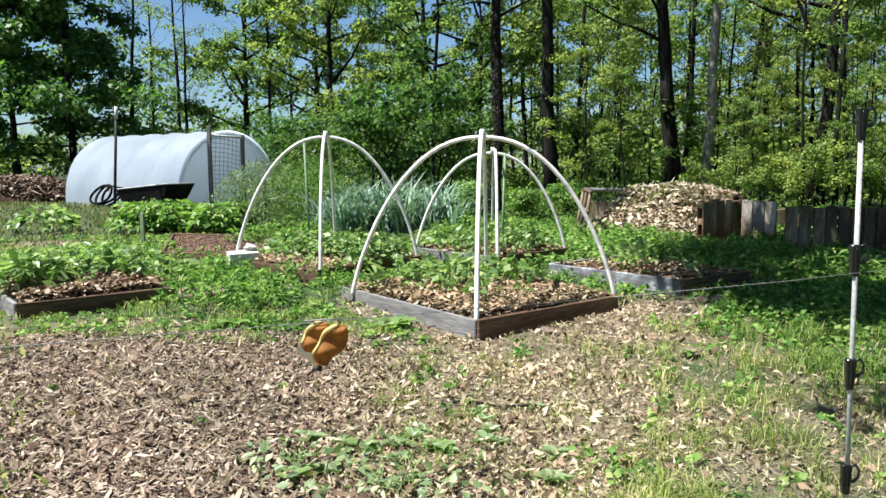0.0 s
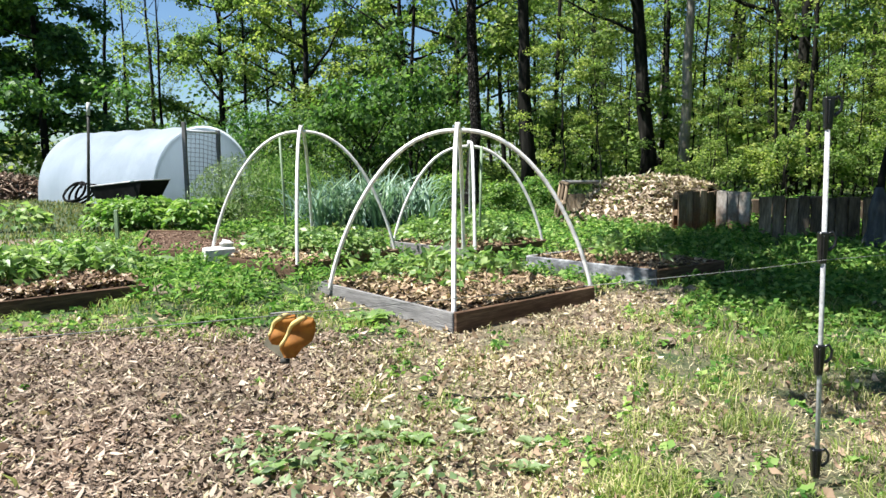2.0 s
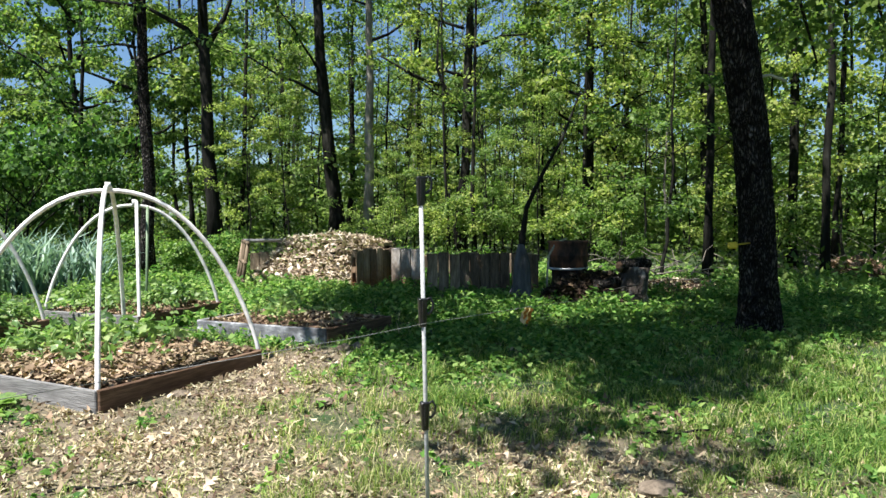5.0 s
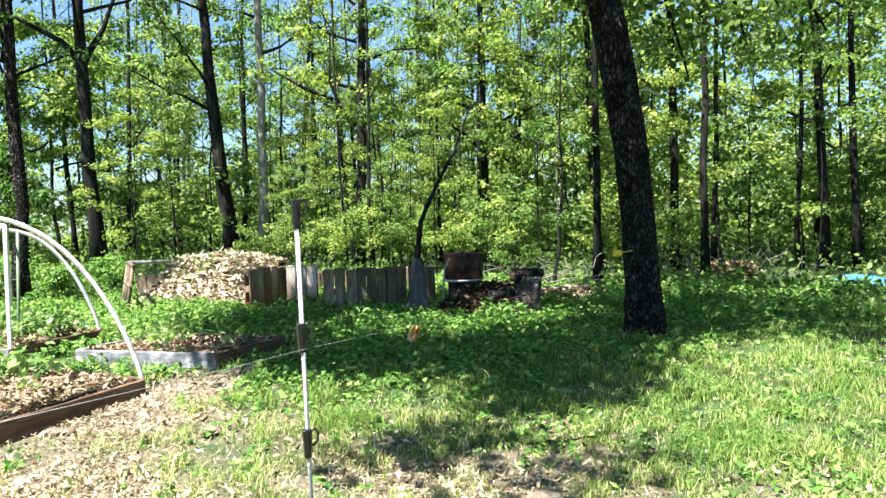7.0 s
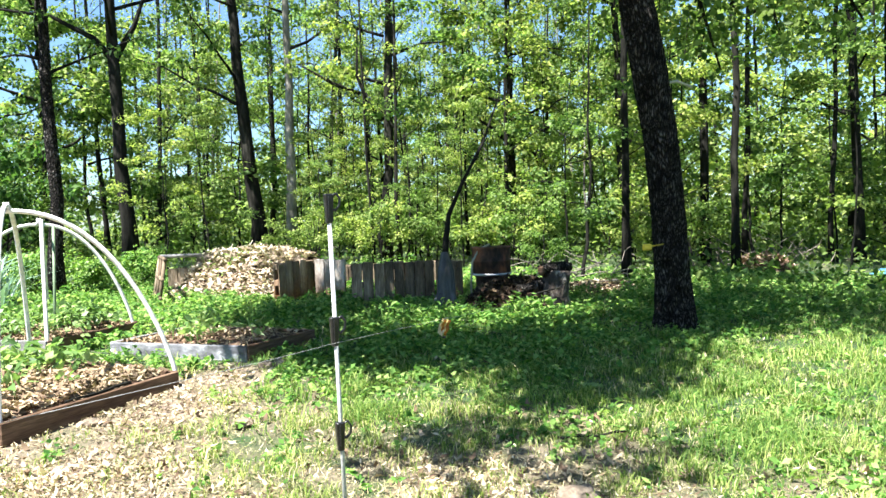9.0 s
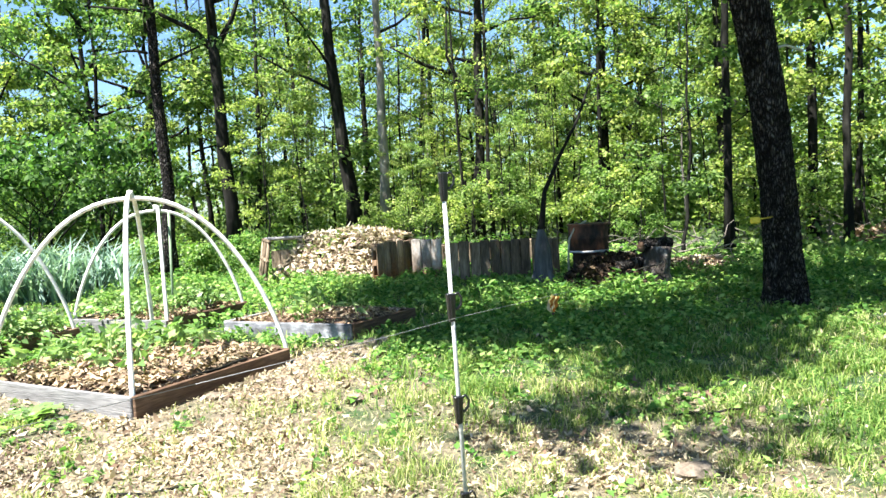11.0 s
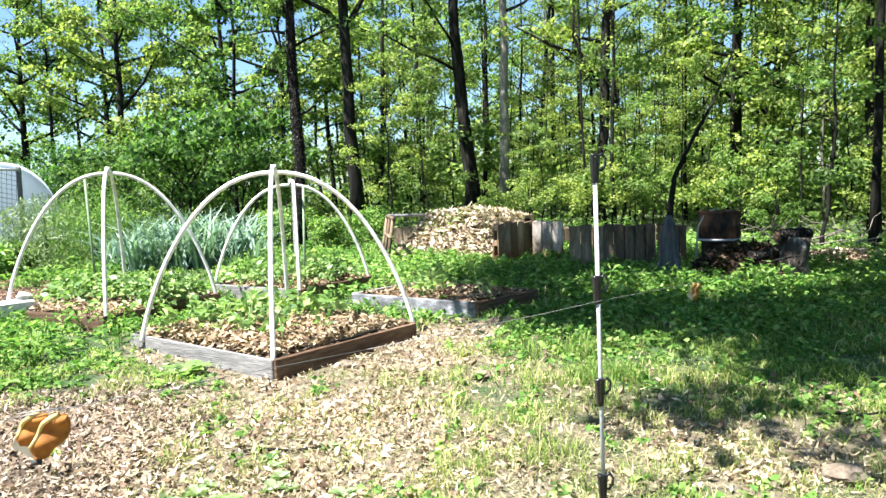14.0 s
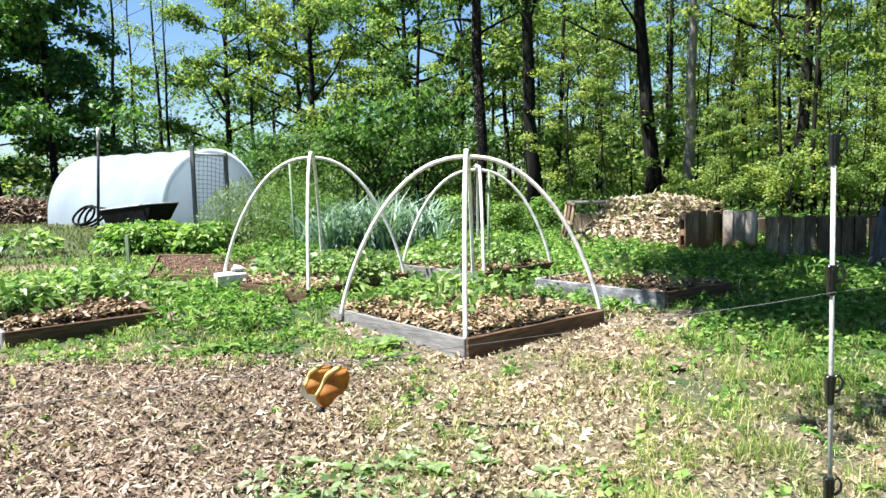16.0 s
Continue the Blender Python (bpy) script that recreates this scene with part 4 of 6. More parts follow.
def far_woods():
    """Woods that close the view all round, too far to tell trees apart."""
    r = np.random.default_rng(61)
    for name, count, per, d0, d1, low, high, wide, leaf, mat, label in (
            ("far_woods", 800, 56, 42, 58, 1.0, 1.0, 1.5, 0.3, "shade_toned_leaf", "distant green woodland closing the view"),
            ("wood_thicket", 1100, 34, 19, 32, 0.3, 0.2, 0.7, 0.17, "spring_leaf", "sunlit undergrowth between the trees of the wood"),
            ("deep_woods", 760, 40, 25, 42, 0.4, 0.5, 1.1, 0.22, "oak_leaf", "deep green woodland beyond the open wood"),
            ("far_thicket", 900, 44, 31, 44, 0.2, 0.36, 1.0, 0.22, "oak_leaf", "green thicket deep in the wood")):
        a = np.radians(r.uniform(*({"wood_thicket": (4, 95), "deep_woods": (40, 95)}.get(name, (-75, 95))), count))
        d = r.uniform(d0, d1, count)
        top = 7.0 + 2.5 * np.sin(a * 9) + 1.5 * np.sin(a * 23 + 1) + 4 * step(a, -0.1, 0.2) + 4 * step(a, 0.4, 0.8)
        h = low + top * high * r.random(count) ** 1.15
        pos, face = zip(*[lump_arrays(r, (d[i] * math.sin(a[i]), d[i] * math.cos(a[i]), h[i]), wide * r.uniform(0.6, 1.3), per) for i in range(count)])
        pos, face = np.concatenate(pos), np.concatenate(face)
        along = unit(np.cross(face, r.normal(size=(len(pos), 3))))
        stuff(name, leaf_arrays(pos, r.uniform(0.7, 1.3, len(pos)) * leaf, along, 0.75, 0.3, r, face), M[mat], label, "woodland")
    n = 5000
    a = np.radians(r.uniform(95, 285, n))
    d = r.uniform(40, 60, n)
    p = np.stack([d * np.sin(a), d * np.cos(a), 9 * r.random(n)], 1)
    stuff("rear_woods", leaf_arrays(p, r.uniform(0.8, 1.8, n), unit(r.normal(size=(n, 3))), 0.7, 0.3, r), M["shade_toned_leaf"], "distant green woodland behind the camera", "woodland")


far_woods()

# ---- beds ----
def quad_bed(corners, height, sides, label, soil_z=0.75, thick=0.04):
    """A raised bed of four boards with soil. sides: the four boards' materials."""
    cx, cy = np.mean([c[0] for c in corners]), np.mean([c[1] for c in corners])
    z = bed_z(corners)
    bed = empty("raised_bed", (cx, cy, z), label, "raised bed")
    rel = [(x - cx, y - cy) for x, y in corners]
    for (a, b), m in zip(zip(rel, rel[1:] + rel[:1]), sides):
        plank("board", a, b, height + 0.06, thick, M[m], bed, z=-0.06 + random.uniform(-0.004, 0.004))
    bm = bmesh.new()
    n = 14
    grid = {}
    c = [np.array(v) * 0.985 for v in rel]
    for i in range(n + 1):
        for j in range(n + 1):
            u, v = i / n, j / n
            q = c[0] * (1 - u) * (1 - v) + c[1] * u * (1 - v) + c[2] * u * v + c[3] * (1 - u) * v
            hump = 0.05 * math.sin(math.pi * u) * math.sin(math.pi * v)
            grid[i, j] = bm.verts.new((q[0], q[1], height * soil_z + hump + 0.012 * float(wave(q[0], q[1], 6, 5))))
    for i in range(n):
        for j in range(n):
            bm.faces.new([grid[i, j], grid[i + 1, j], grid[i + 1, j + 1], grid[i, j + 1]])
    part("soil", bm, M["soil"], bed, "dark crumbly soil", True)
    return bed


# right-hand boards mostly darker brown, left grey: shade and sun put into the wood
quad_bed(BED_A, 0.16, ["brown_wood", "brown_wood", "grey_wood", "grey_wood"], "square raised bed of weathered boards mulched with leaves")
quad_bed(BED_B, 0.15, ["brown_wood", "brown_wood", "grey_wood", "brown_wood"], "raised bed of brown boards full of green plants")
quad_bed(BED_C, 0.17, ["brown_wood", "brown_wood", "grey_wood", "white_board"], "raised bed with worn white-painted boards and bare soil")
quad_bed(BED_D, 0.16, ["brown_wood", "brown_wood", "grey_wood", "grey_wood"], "raised bed of grey boards with leafy plants")
quad_bed(BED_E, 0.17, ["brown_wood", "brown_wood", "grey_wood", "grey_wood"], "low raised bed of dark boards covered in dry leaves")
quad_bed(BED_G, 0.14, ["brown_wood", "brown_wood", "brown_wood", "brown_wood"], "raised bed of bare reddish-brown soil")


def in_bed(corners, n, r, margin=0.05, u0=0.0, u1=1.0, v0=0.0, v1=1.0):
    u, v = r.uniform(margin, 1 - margin, n), r.uniform(margin, 1 - margin, n)
    u, v = u0 + u * (u1 - u0), v0 + v * (v1 - v0)
    c = [np.array(k) for k in corners]
    q = np.outer((1 - u) * (1 - v), c[0]) + np.outer(u * (1 - v), c[1]) + np.outer(u * v, c[2]) + np.outer((1 - u) * v, c[3])
    z = bed_z(corners)
    hump = 0.05 * np.sin(np.pi * u) * np.sin(np.pi * v)
    return np.concatenate([q, (z + hump)[:, None]], 1)


def mulch(corners, n, height, label, size=(0.03, 0.08), lift=0.06, mat="mulch_leaf"):
    r = np.random.default_rng(n)
    p = in_bed(corners, n, r, 0.03)
    p[:, 2] += height * 0.75 + r.uniform(0.0, lift, n)
    return stuff("leaf_mulch", curl_arrays(p, r.uniform(*size, n), r.uniform(0, 2 * np.pi, n), 0.42, 0.4, 0.4, r), M[mat], label, "mulch")


mulch(BED_A, 5200, 0.17, "dry tan leaves mulching a raised bed", (0.035, 0.1), 0.08)
mulch(BED_B, 4200, 0.16, "brown dry leaves mulching a raised bed")
mulch(BED_C, 900, 0.17, "thin brown litter on a raised bed")
mulch(BED_D, 900, 0.16, "brown dry leaves mulching a raised bed")
mulch(BED_G, 3800, 0.13, "reddish-brown soil clods in a raised bed", (0.015, 0.045), 0.02, "clods")
mulch(BED_E, 3200, 0.19, "heaped brown dry leaves on a raised bed", (0.04, 0.11), 0.1, "brown_leaf")


def plant_mesh(r, leaves, height, spread, leaf, width=0.7, up=0.5, low=0.15):
    """Leaves over an uneven dome, each turned outward and to the sky, with gaps that show the inside."""
    a = r.uniform(0, 2 * np.pi, leaves)
    k = np.sqrt(r.random(leaves)) * (1 + 0.2 * np.sin(3 * a + r.uniform(0, 6)))
    z = (low + (1 - low) * (1 - 0.75 * k * k) * r.uniform(0.45, 1.0, leaves)) * height
    out = np.stack([np.cos(a), np.sin(a), np.zeros(leaves)], 1)
    p = out * (k * spread * 0.75)[:, None] + np.stack([np.zeros(leaves), np.zeros(leaves), z], 1)
    face = unit(out * k[:, None] * 0.8 + [0, 0, 0.8] + r.normal(size=(leaves, 3)) * 0.35)
    along = unit(out + [0, 0, up - 0.5] + r.normal(size=(leaves, 3)) * 0.45)
    along = unit(along - face * np.sum(along * face, 1, keepdims=True) * 0.7)
    return leaf_arrays(p, r.uniform(0.6, 1.2, leaves) * leaf, along, width, 0.3, r, face)


def stem_mesh(r, count, height, spread, rad=0.006):
    out = []
    for _ in range(count):
        a, k = r.uniform(0, 2 * math.pi), r.random() * spread * 0.6
        ts = np.linspace(0, 1, 4)[:, None]
        q = ts * np.array([math.cos(a) * k, math.sin(a) * k, height * 0.85]) + np.array([0, 0, -0.02])
        q[:, :2] *= ts
        out.append(tube_arrays(q, np.full(4, rad), 5, 0.0, r))
    return joined(out)


def plant_template(name, mat, label, category, seed, leaves, height, spread, leaf, width=0.7, up=0.5, stems=1, low=0.15):
    r = np.random.default_rng(seed)
    p = empty(name, (0, 0, -50), label, category)
    link_mesh("foliage", array_mesh("foliage", *plant_mesh(r, leaves, height, spread, leaf, width, up, low)), M[mat], p)
    link_mesh("stem", array_mesh("stem", *stem_mesh(r, stems, height, spread)), M[mat], p)
    return p


def scatter_plants(templates, spots, group, scale=(0.8, 1.2), seed=1):
    """The first of the spots takes the templates themselves, the rest copies."""
    r = np.random.default_rng(seed)
    for i, s in enumerate(spots):
        t = templates[i % len(templates)]
        k = r.uniform(*scale)
        m = Matrix.Translation([float(v) for v in s]) @ pose(0, 0, 0, 0, 0, r.uniform(0, 360)) @ Matrix.Diagonal((k, k, k, 1))
        if i < len(templates):
            t.matrix_basis = m
            t["group"] = group
        else:
            c = copy_thing(t, Matrix.Identity(4))
            c.matrix_basis = m


pr = np.random.default_rng(77)
straw_a = [plant_template("strawberry_plant", "bed_leaf", "low leafy green strawberry plant in a raised bed", "plant", 40 + i, 84, 0.25, 0.28, 0.068) for i in range(3)]
spots = np.concatenate([in_bed(BED_B, 26, pr, 0.06, 0.25, 1.0, 0.0, 1.0), in_bed(BED_D, 22, pr, 0.06)]) + [0, 0, 0.12]
scatter_plants(straw_a, spots, "plants in the far raised beds", (0.9, 1.4), 3)
rear_e = [plant_template("leafy_plant", "bed_leaf", "tall leafy green plant at the back of the leaf-covered bed", "plant", 45 + i, 70, 0.36, 0.3, 0.11, 0.5, 0.9) for i in range(3)]
scatter_plants(rear_e, in_bed(BED_E, 26, pr, 0.05, 0.1, 1.0, 0.35, 1.0) + [0, 0, 0.12], "plants at the back of the leafy bed", (0.8, 1.3), 8)
young_a = [plant_template("young_plant", "bed_leaf", "small yellowish-green plant coming up through leaf mulch", "plant", 50 + i, 16, 0.23, 0.12, 0.115, 0.5, 1.2) for i in range(3)]
spots = np.concatenate([in_bed(BED_A, 26, pr, 0.06, 0.15, 1.0, 0.15, 1.0), in_bed(BED_A, 22, pr, 0.05, 0.0, 1.0, 0.5, 1.0), in_bed(BED_C, 9, pr, 0.08)]) + [0, 0, 0.12]
scatter_plants(young_a, spots, "young plants in the mulched bed", (0.6, 1.35), 4)
big_a = [plant_template("potato_plant", "crop_leaf", "bushy bright green potato plant with broad leaves", "plant", 60 + i, 150, 0.62, 0.44, 0.15, 0.6, 0.4, 4, 0.2) for i in range(3)]
u = pr.random((34, 2))
spots = np.stack([-6.5 + 2.25 * u[:, 0], 12.75 + 1.15 * u[:, 1] - 0.12 * u[:, 0], np.zeros(34)], 1)
spots[:, 2] = gz(spots[:, 0], spots[:, 1]) + 0.02
scatter_plants(big_a, spots, "bed of potato plants", (0.8, 1.1), 5)
tuft = [plant_template("leafy_weed", "weed", "clump of tall green weeds in the grass", "weed", 70 + i, 80, 0.3, 0.3, 0.08, 0.35, 0.9) for i in range(3)]
u = pr.random((46, 2))
spots = np.concatenate([np.stack([-5.6 + 3.6 * u[:30, 0], 6.9 + 2.4 * u[:30, 1], np.zeros(30)], 1), np.stack([-2.4 + 1.6 * u[30:, 0], 5.9 + 1.7 * u[30:, 1], np.zeros(16)], 1)])
spots[:, 2] = gz(spots[:, 0], spots[:, 1])
edge = [(7.4, 3.2, 5.7, 3.0), (4.2, 2.2, 7.1, 1.1), (2.0, 5.0, 13.1, 1.5), (-0.6, 2.4, 10.6, 1.3), (-3.6, 1.5, 10.2, 1.2)]
for x0, w, y0, d in edge:
    more = np.stack([x0 + w * pr.random(16), y0 + d * pr.random(16), np.zeros(16)], 1)
    more[:, 2] = gz(more[:, 0], more[:, 1])
    spots = np.concatenate([spots, more])
scatter_plants(tuft, spots, "weeds between the beds", (0.7, 1.3), 6)
broad = [plant_template("broadleaf_weed", "pale_weed", "low broad-leaved weed with crinkled green leaves", "grass", 80, 70, 0.1, 0.32, 0.055, 0.5, 0.4)]
spots = np.array([(-0.24, 5.6, 0), (-0.1, 2.55, 0), (-0.35, 2.75, 0), (0.2, 2.45, 0), (0.5, 2.5, 0), (0.1, 2.85, 0)])
scatter_plants(broad, spots, "broad-leaved weeds", (0.8, 1.3), 7)


dark = [plant_template("leafy_plant", "bed_leaf", "mounded dark green broad-leaved plant at the lawn's edge", "plant", 90, 110, 0.5, 0.62, 0.2, 0.6, 0.4, 4)]
dark[0].location = (-8.25, 13.2, 0.11)
dark[0].scale = (1.15, 1.15, 1.15)


def leek_patch():
    """Clumps of broad strap leaves that rise and bend over."""
    r = np.random.default_rng(91)
    n, per = 165, 10
    x, y = np.clip(r.normal(-1.4, 0.6, n), -2.6, -0.2), r.uniform(11.5, 13.4, n)
    c = np.repeat(np.stack([x, y, gz(x, y)], 1), per, 0)
    tall = np.repeat(r.uniform(0.6, 1.1, n), per) * r.uniform(0.5, 1.15, n * per)
    c[:, :2] += r.normal(0, 0.045, (n * per, 2))
    stuff("leek_rows", blade_arrays(c, tall, r.uniform(0.026, 0.055, n * per), 0.95, r), M["leek_leaf"], "tall blue-green leek leaves in a dense patch", "leeks")


leek_patch()

# ---- hoops ----
def hoops(corners, top, foot, label):
    cx, cy = np.mean([c[0] for c in corners]), np.mean([c[1] for c in corners])
    z = float(gz(cx, cy))
    ob = empty("hoop_frame", (cx, cy, z + foot), label, "hoop frame", "hoop frames over the beds")
    for k, (a, b) in enumerate(((corners[0], corners[2]), (corners[3], corners[1]))):
        a, b = np.array(a) - (cx, cy), np.array(b) - (cx, cy)
        a, b = a * 0.965, b * 0.965
        us = np.sin(np.linspace(-np.pi / 2, np.pi / 2, 41))
        h = top - z - foot
        path = np.stack([(a[0] + b[0]) / 2 + (b[0] - a[0]) / 2 * us, (a[1] + b[1]) / 2 + (b[1] - a[1]) / 2 * us, (h - 0.042 * k) * (1 - np.abs(us) ** 2.25) ** 0.8], 1)
        tube("pipe", path, np.full(41, 0.02), M["pvc"], ob, 12)
    tube("tie", [(0, 0, top - z - foot - 0.05), (0, 0, top - z - foot + 0.03)], [0.028, 0.024], M["pvc"], ob, 10)
    return ob


hoops(HOOP_A, 1.66, 0.07, "two crossed white plastic pipe hoops over a raised bed")
hoops(BED_B, 1.75, 0.1, "two crossed white plastic pipe hoops over a leafy bed")
hoops(BED_D, 1.56, 0.1, "two crossed white plastic pipe hoops over the rear bed")

# ---- greenhouse ----
def greenhouse():
    fl, fr, al = np.array([-8.25, 19.1]), np.array([-6.45, 22.4]), np.array([-13.4, 22.3])
    wide, long_ = fr - fl, al - fl
    z0 = float(gz(*fl))
    g = empty("greenhouse", (*fl, z0), "half-round hoop greenhouse covered in white plastic sheet", "greenhouse")
    H, n, m = 2.2, 24, 30
    def arch(u):
        a = np.pi * u
        return -np.cos(a) * 0.5 + 0.5, np.sin(a) ** 0.85
    verts = []
    for i in range(m + 1):
        for j in range(n + 1):
            s, h = arch(j / n)
            v = i / m
            sag = 0.05 * abs(math.sin(math.pi * v * 5))
            q = wide * s + long_ * v
            verts.append((q[0], q[1], (H - sag) * h + 0.02))
    a = np.array([i * (n + 1) + j for i in range(m) for j in range(n)])
    link_mesh("cover", array_mesh("cover", verts, np.stack([a, a + 1, a + n + 2, a + n + 1], 1), True), M["plastic"], g)
    for k, v in (("front_sheet", 0.005), ("rear_sheet", 0.995)):
        pts = [(0.0, 0.0)] + [arch(j / n) for j in range(n + 1)]
        bm = bmesh.new()
        for (s0, h0), (s1, h1) in zip(pts[1:-1], pts[2:]):
            q0, q1 = wide * s0 + long_ * v, wide * s1 + long_ * v
            c = [bm.verts.new((*q0, 0.0)), bm.verts.new((*q1, 0.0)), bm.verts.new((*q1, H * h1 * 0.985)), bm.verts.new((*q0, H * h0 * 0.985))]
            bm.faces.new(c)
        bmesh.ops.remove_doubles(bm, verts=bm.verts[:], dist=0.001)
        part(k, bm, M["plastic"], g)
    for v in np.linspace(0.0, 1.0, 6):
        path = [tuple(wide * (0.02 + 0.96 * arch(j / 16)[0]) + long_ * (0.012 + 0.976 * v)) + (H * 0.955 * arch(j / 16)[1],) for j in range(17)]
        tube("rib", path, np.full(17, 0.022), M["pvc"], g, 8)
    out = -long_ / np.linalg.norm(long_) * 0.05
    for s, top in ((0.30, 2.3), (0.62, 2.1)):
        q = wide * s + out
        ob = part("door_post", box_bm((0.1, 0.1, top), (0, 0, top / 2), 0.006), M["grey_wood"], g)
        ob.location = (*q, 0)
    q0, q1 = wide * 0.30 + out, wide * 0.62 + out
    tube("lintel", [(*q0, 2.05), (*q1, 2.02)], [0.035, 0.035], M["pvc"], g, 8)
    for k in np.linspace(0, 1, 9):
        q = q0 + (q1 - q0) * k - out * 0.6
        tube("wire", [(*q, 0.05), (*(q + wide * 0.01), 1.1), (*(q + wide * 0.03), 2.0)], [0.0055] * 3, M["dark_metal"], g, 5)
    for h in np.linspace(0.2, 1.98, 15):
        a0, a1 = q0 - out * 0.6, q1 - out * 0.6
        tube("wire", [(*a0, h), (*((a0 + a1) / 2), h - 0.03), (*a1, h - 0.14)], [0.0055] * 3, M["dark_metal"], g, 5)
    return g


greenhouse()


def pole():
    t = empty("pole", (-8.95, 17.1, float(gz(-8.95, 17.1))), "tall dark pole with a white tip beside the greenhouse", "pole")
    tube("shaft", [(0, 0, -0.1), (0.09, 0, 1.2), (0.17, 0, 2.35)], [0.038, 0.036, 0.034], M["dark_metal"], t, 8)
    tube("tip", [(0.17, 0, 2.35), (0.19, 0, 2.66)], [0.045, 0.042], M["white_block"], t, 10, label="white cap")


pole()


def tub():
    t = empty("tub", (-8.35, 18.1, float(gz(-8.35, 18.1))), "long black plastic tub beside the greenhouse", "tub", turn=-25)
    bm = bmesh.new()
    low = [(-0.8, -0.3), (0.55, -0.3), (0.55, 0.3), (-0.8, 0.3)]
    high = [(-0.98, -0.45), (0.95, -0.45), (0.95, 0.45), (-0.98, 0.45)]
    a = [bm.verts.new((x, y, 0.05)) for x, y in low]
    b = [bm.verts.new((x, y, 0.68 + 0.08 * x)) for x, y in high]
    c = [bm.verts.new((x * 0.96, y * 0.9, 0.68 + 0.08 * x)) for x, y in high]
    d = [bm.verts.new((x * 0.94, y * 0.88, 0.1)) for x, y in low]
    bm.faces.new(a[::-1])
    bm.faces.new(d)
    for k in range(4):
        n = (k + 1) % 4
        bm.faces.new([a[k], a[n], b[n], b[k]])
        bm.faces.new([b[k], b[n], c[n], c[k]])
        bm.faces.new([c[k], c[n], d[n], d[k]])
    basin = part("basin", bm, M["black_plastic"], t)
    path = [(*high[k % 4], 0.69 + 0.08 * high[k % 4][0]) for k in range(5)]
    tube("rim", path, np.full(5, 0.018), M["metal_band"], basin, 8, label="pale rim")


tub()


def hose():
    a = np.linspace(0, 2 * np.pi * 3.2, 90)
    path = np.stack([0.5 * np.cos(a) * (1 + 0.12 * np.sin(0.7 * a)) + 0.02 * a, 0.05 * np.sin(a) + 0.012 * a, 0.34 + 0.27 * np.sin(a + 0.5) * (1 + 0.15 * np.cos(0.8 * a))], 1)
    h = empty("hose", (-11.05, 20.1, float(gz(-11.05, 20.1))), "black hose coiled against the greenhouse wall", "hose", turn=-30)
    tube("coil", path, np.full(90, 0.035), M["black_plastic"], h, 8)


hose()

# ---- compost bins ----
def bin_wall(a, b, height, z, label, boards=7, mat="pallet_wood", lean=0.0, skip=()):
    """An upright pallet: boards on both sides of three rails."""
    a, b = np.array(a), np.array(b)
    d = b - a
    l = float(np.linalg.norm(d))
    w = empty("pallet_wall", (*a, z), label, "pallet wall", "pallet walls of the compost bins")
    w.rotation_euler = (radians(lean), 0, math.atan2(d[1], d[0]))
    for h in (0.06, height * 0.5, height - 0.06):
        part("rail", box_bm((l, 0.07, 0.09), (l / 2, 0, h), 0.006), M[mat], w)
    bw = l / boards
    for i in range(boards):
        if i in skip:
            continue
        for s in (-1, 1):
            hh = height + random.uniform(-0.03, 0.02)
            part("board", box_bm((bw * 0.9, 0.02, hh), (bw * (i + 0.5), s * 0.046, hh / 2), 0.004, 0.004), M[mat], w)
    return w


def bin_frame():
    f = empty("bin_frame", (1.9, 11.35, 0.24), "slender leaning wooden side frame of a compost bin", "frame")
    for y in (0.0, 0.55, 1.05):
        tube("post", [(-0.03, y, -0.05), (0.1, y, 0.72)], [0.03, 0.03], M["pallet_wood"], f, 4)
    for z in (0.12, 0.4, 0.7):
        tube("rail", [(0.17 * z - 0.02, -0.06, z), (0.17 * z - 0.02, 1.12, z)], [0.035, 0.035], M["pallet_wood"], f, 4)
    tube("top_bar", [(0.1, 1.0, 0.71), (0.75, 1.05, 0.7)], [0.03, 0.03], M["grey_wood"], f, 4)


bin_frame()
bin_wall((3.52, 10.75), (4.35, 11.45), 0.6, 0.22, "weathered brown pallet dividing the compost bins", 6, "tan_pallet")
bin_wall((4.2, 11.0), (4.62, 10.75), 0.6, 0.22, "pallet boards with sunlight put into their pale colour and rotted orange-brown feet", 3, "sun_toned_pallet")
bin_wall((4.5, 10.1), (4.82, 10.005), 0.67, 0.12, "grey weathered pallet boards at a bin corner", 2)
bin_wall((4.83, 10.0), (5.7, 9.75), 0.66, 0.12, "weathered pallet front of a compost bin, shade put into its dark wood", 6)
bin_wall((5.72, 9.72), (6.1, 9.58), 0.66, 0.11, "weathered pallet front of a compost bin, shade put into its dark wood", 4)
bin_wall((2.15, 12.95), (4.4, 12.4), 0.42, 0.29, "weathered pallets closing the back of the bins", 14)
bin_wall((4.45, 12.3), (6.6, 11.2), 0.38, 0.27, "weathered pallets closing the back of the bins", 14)


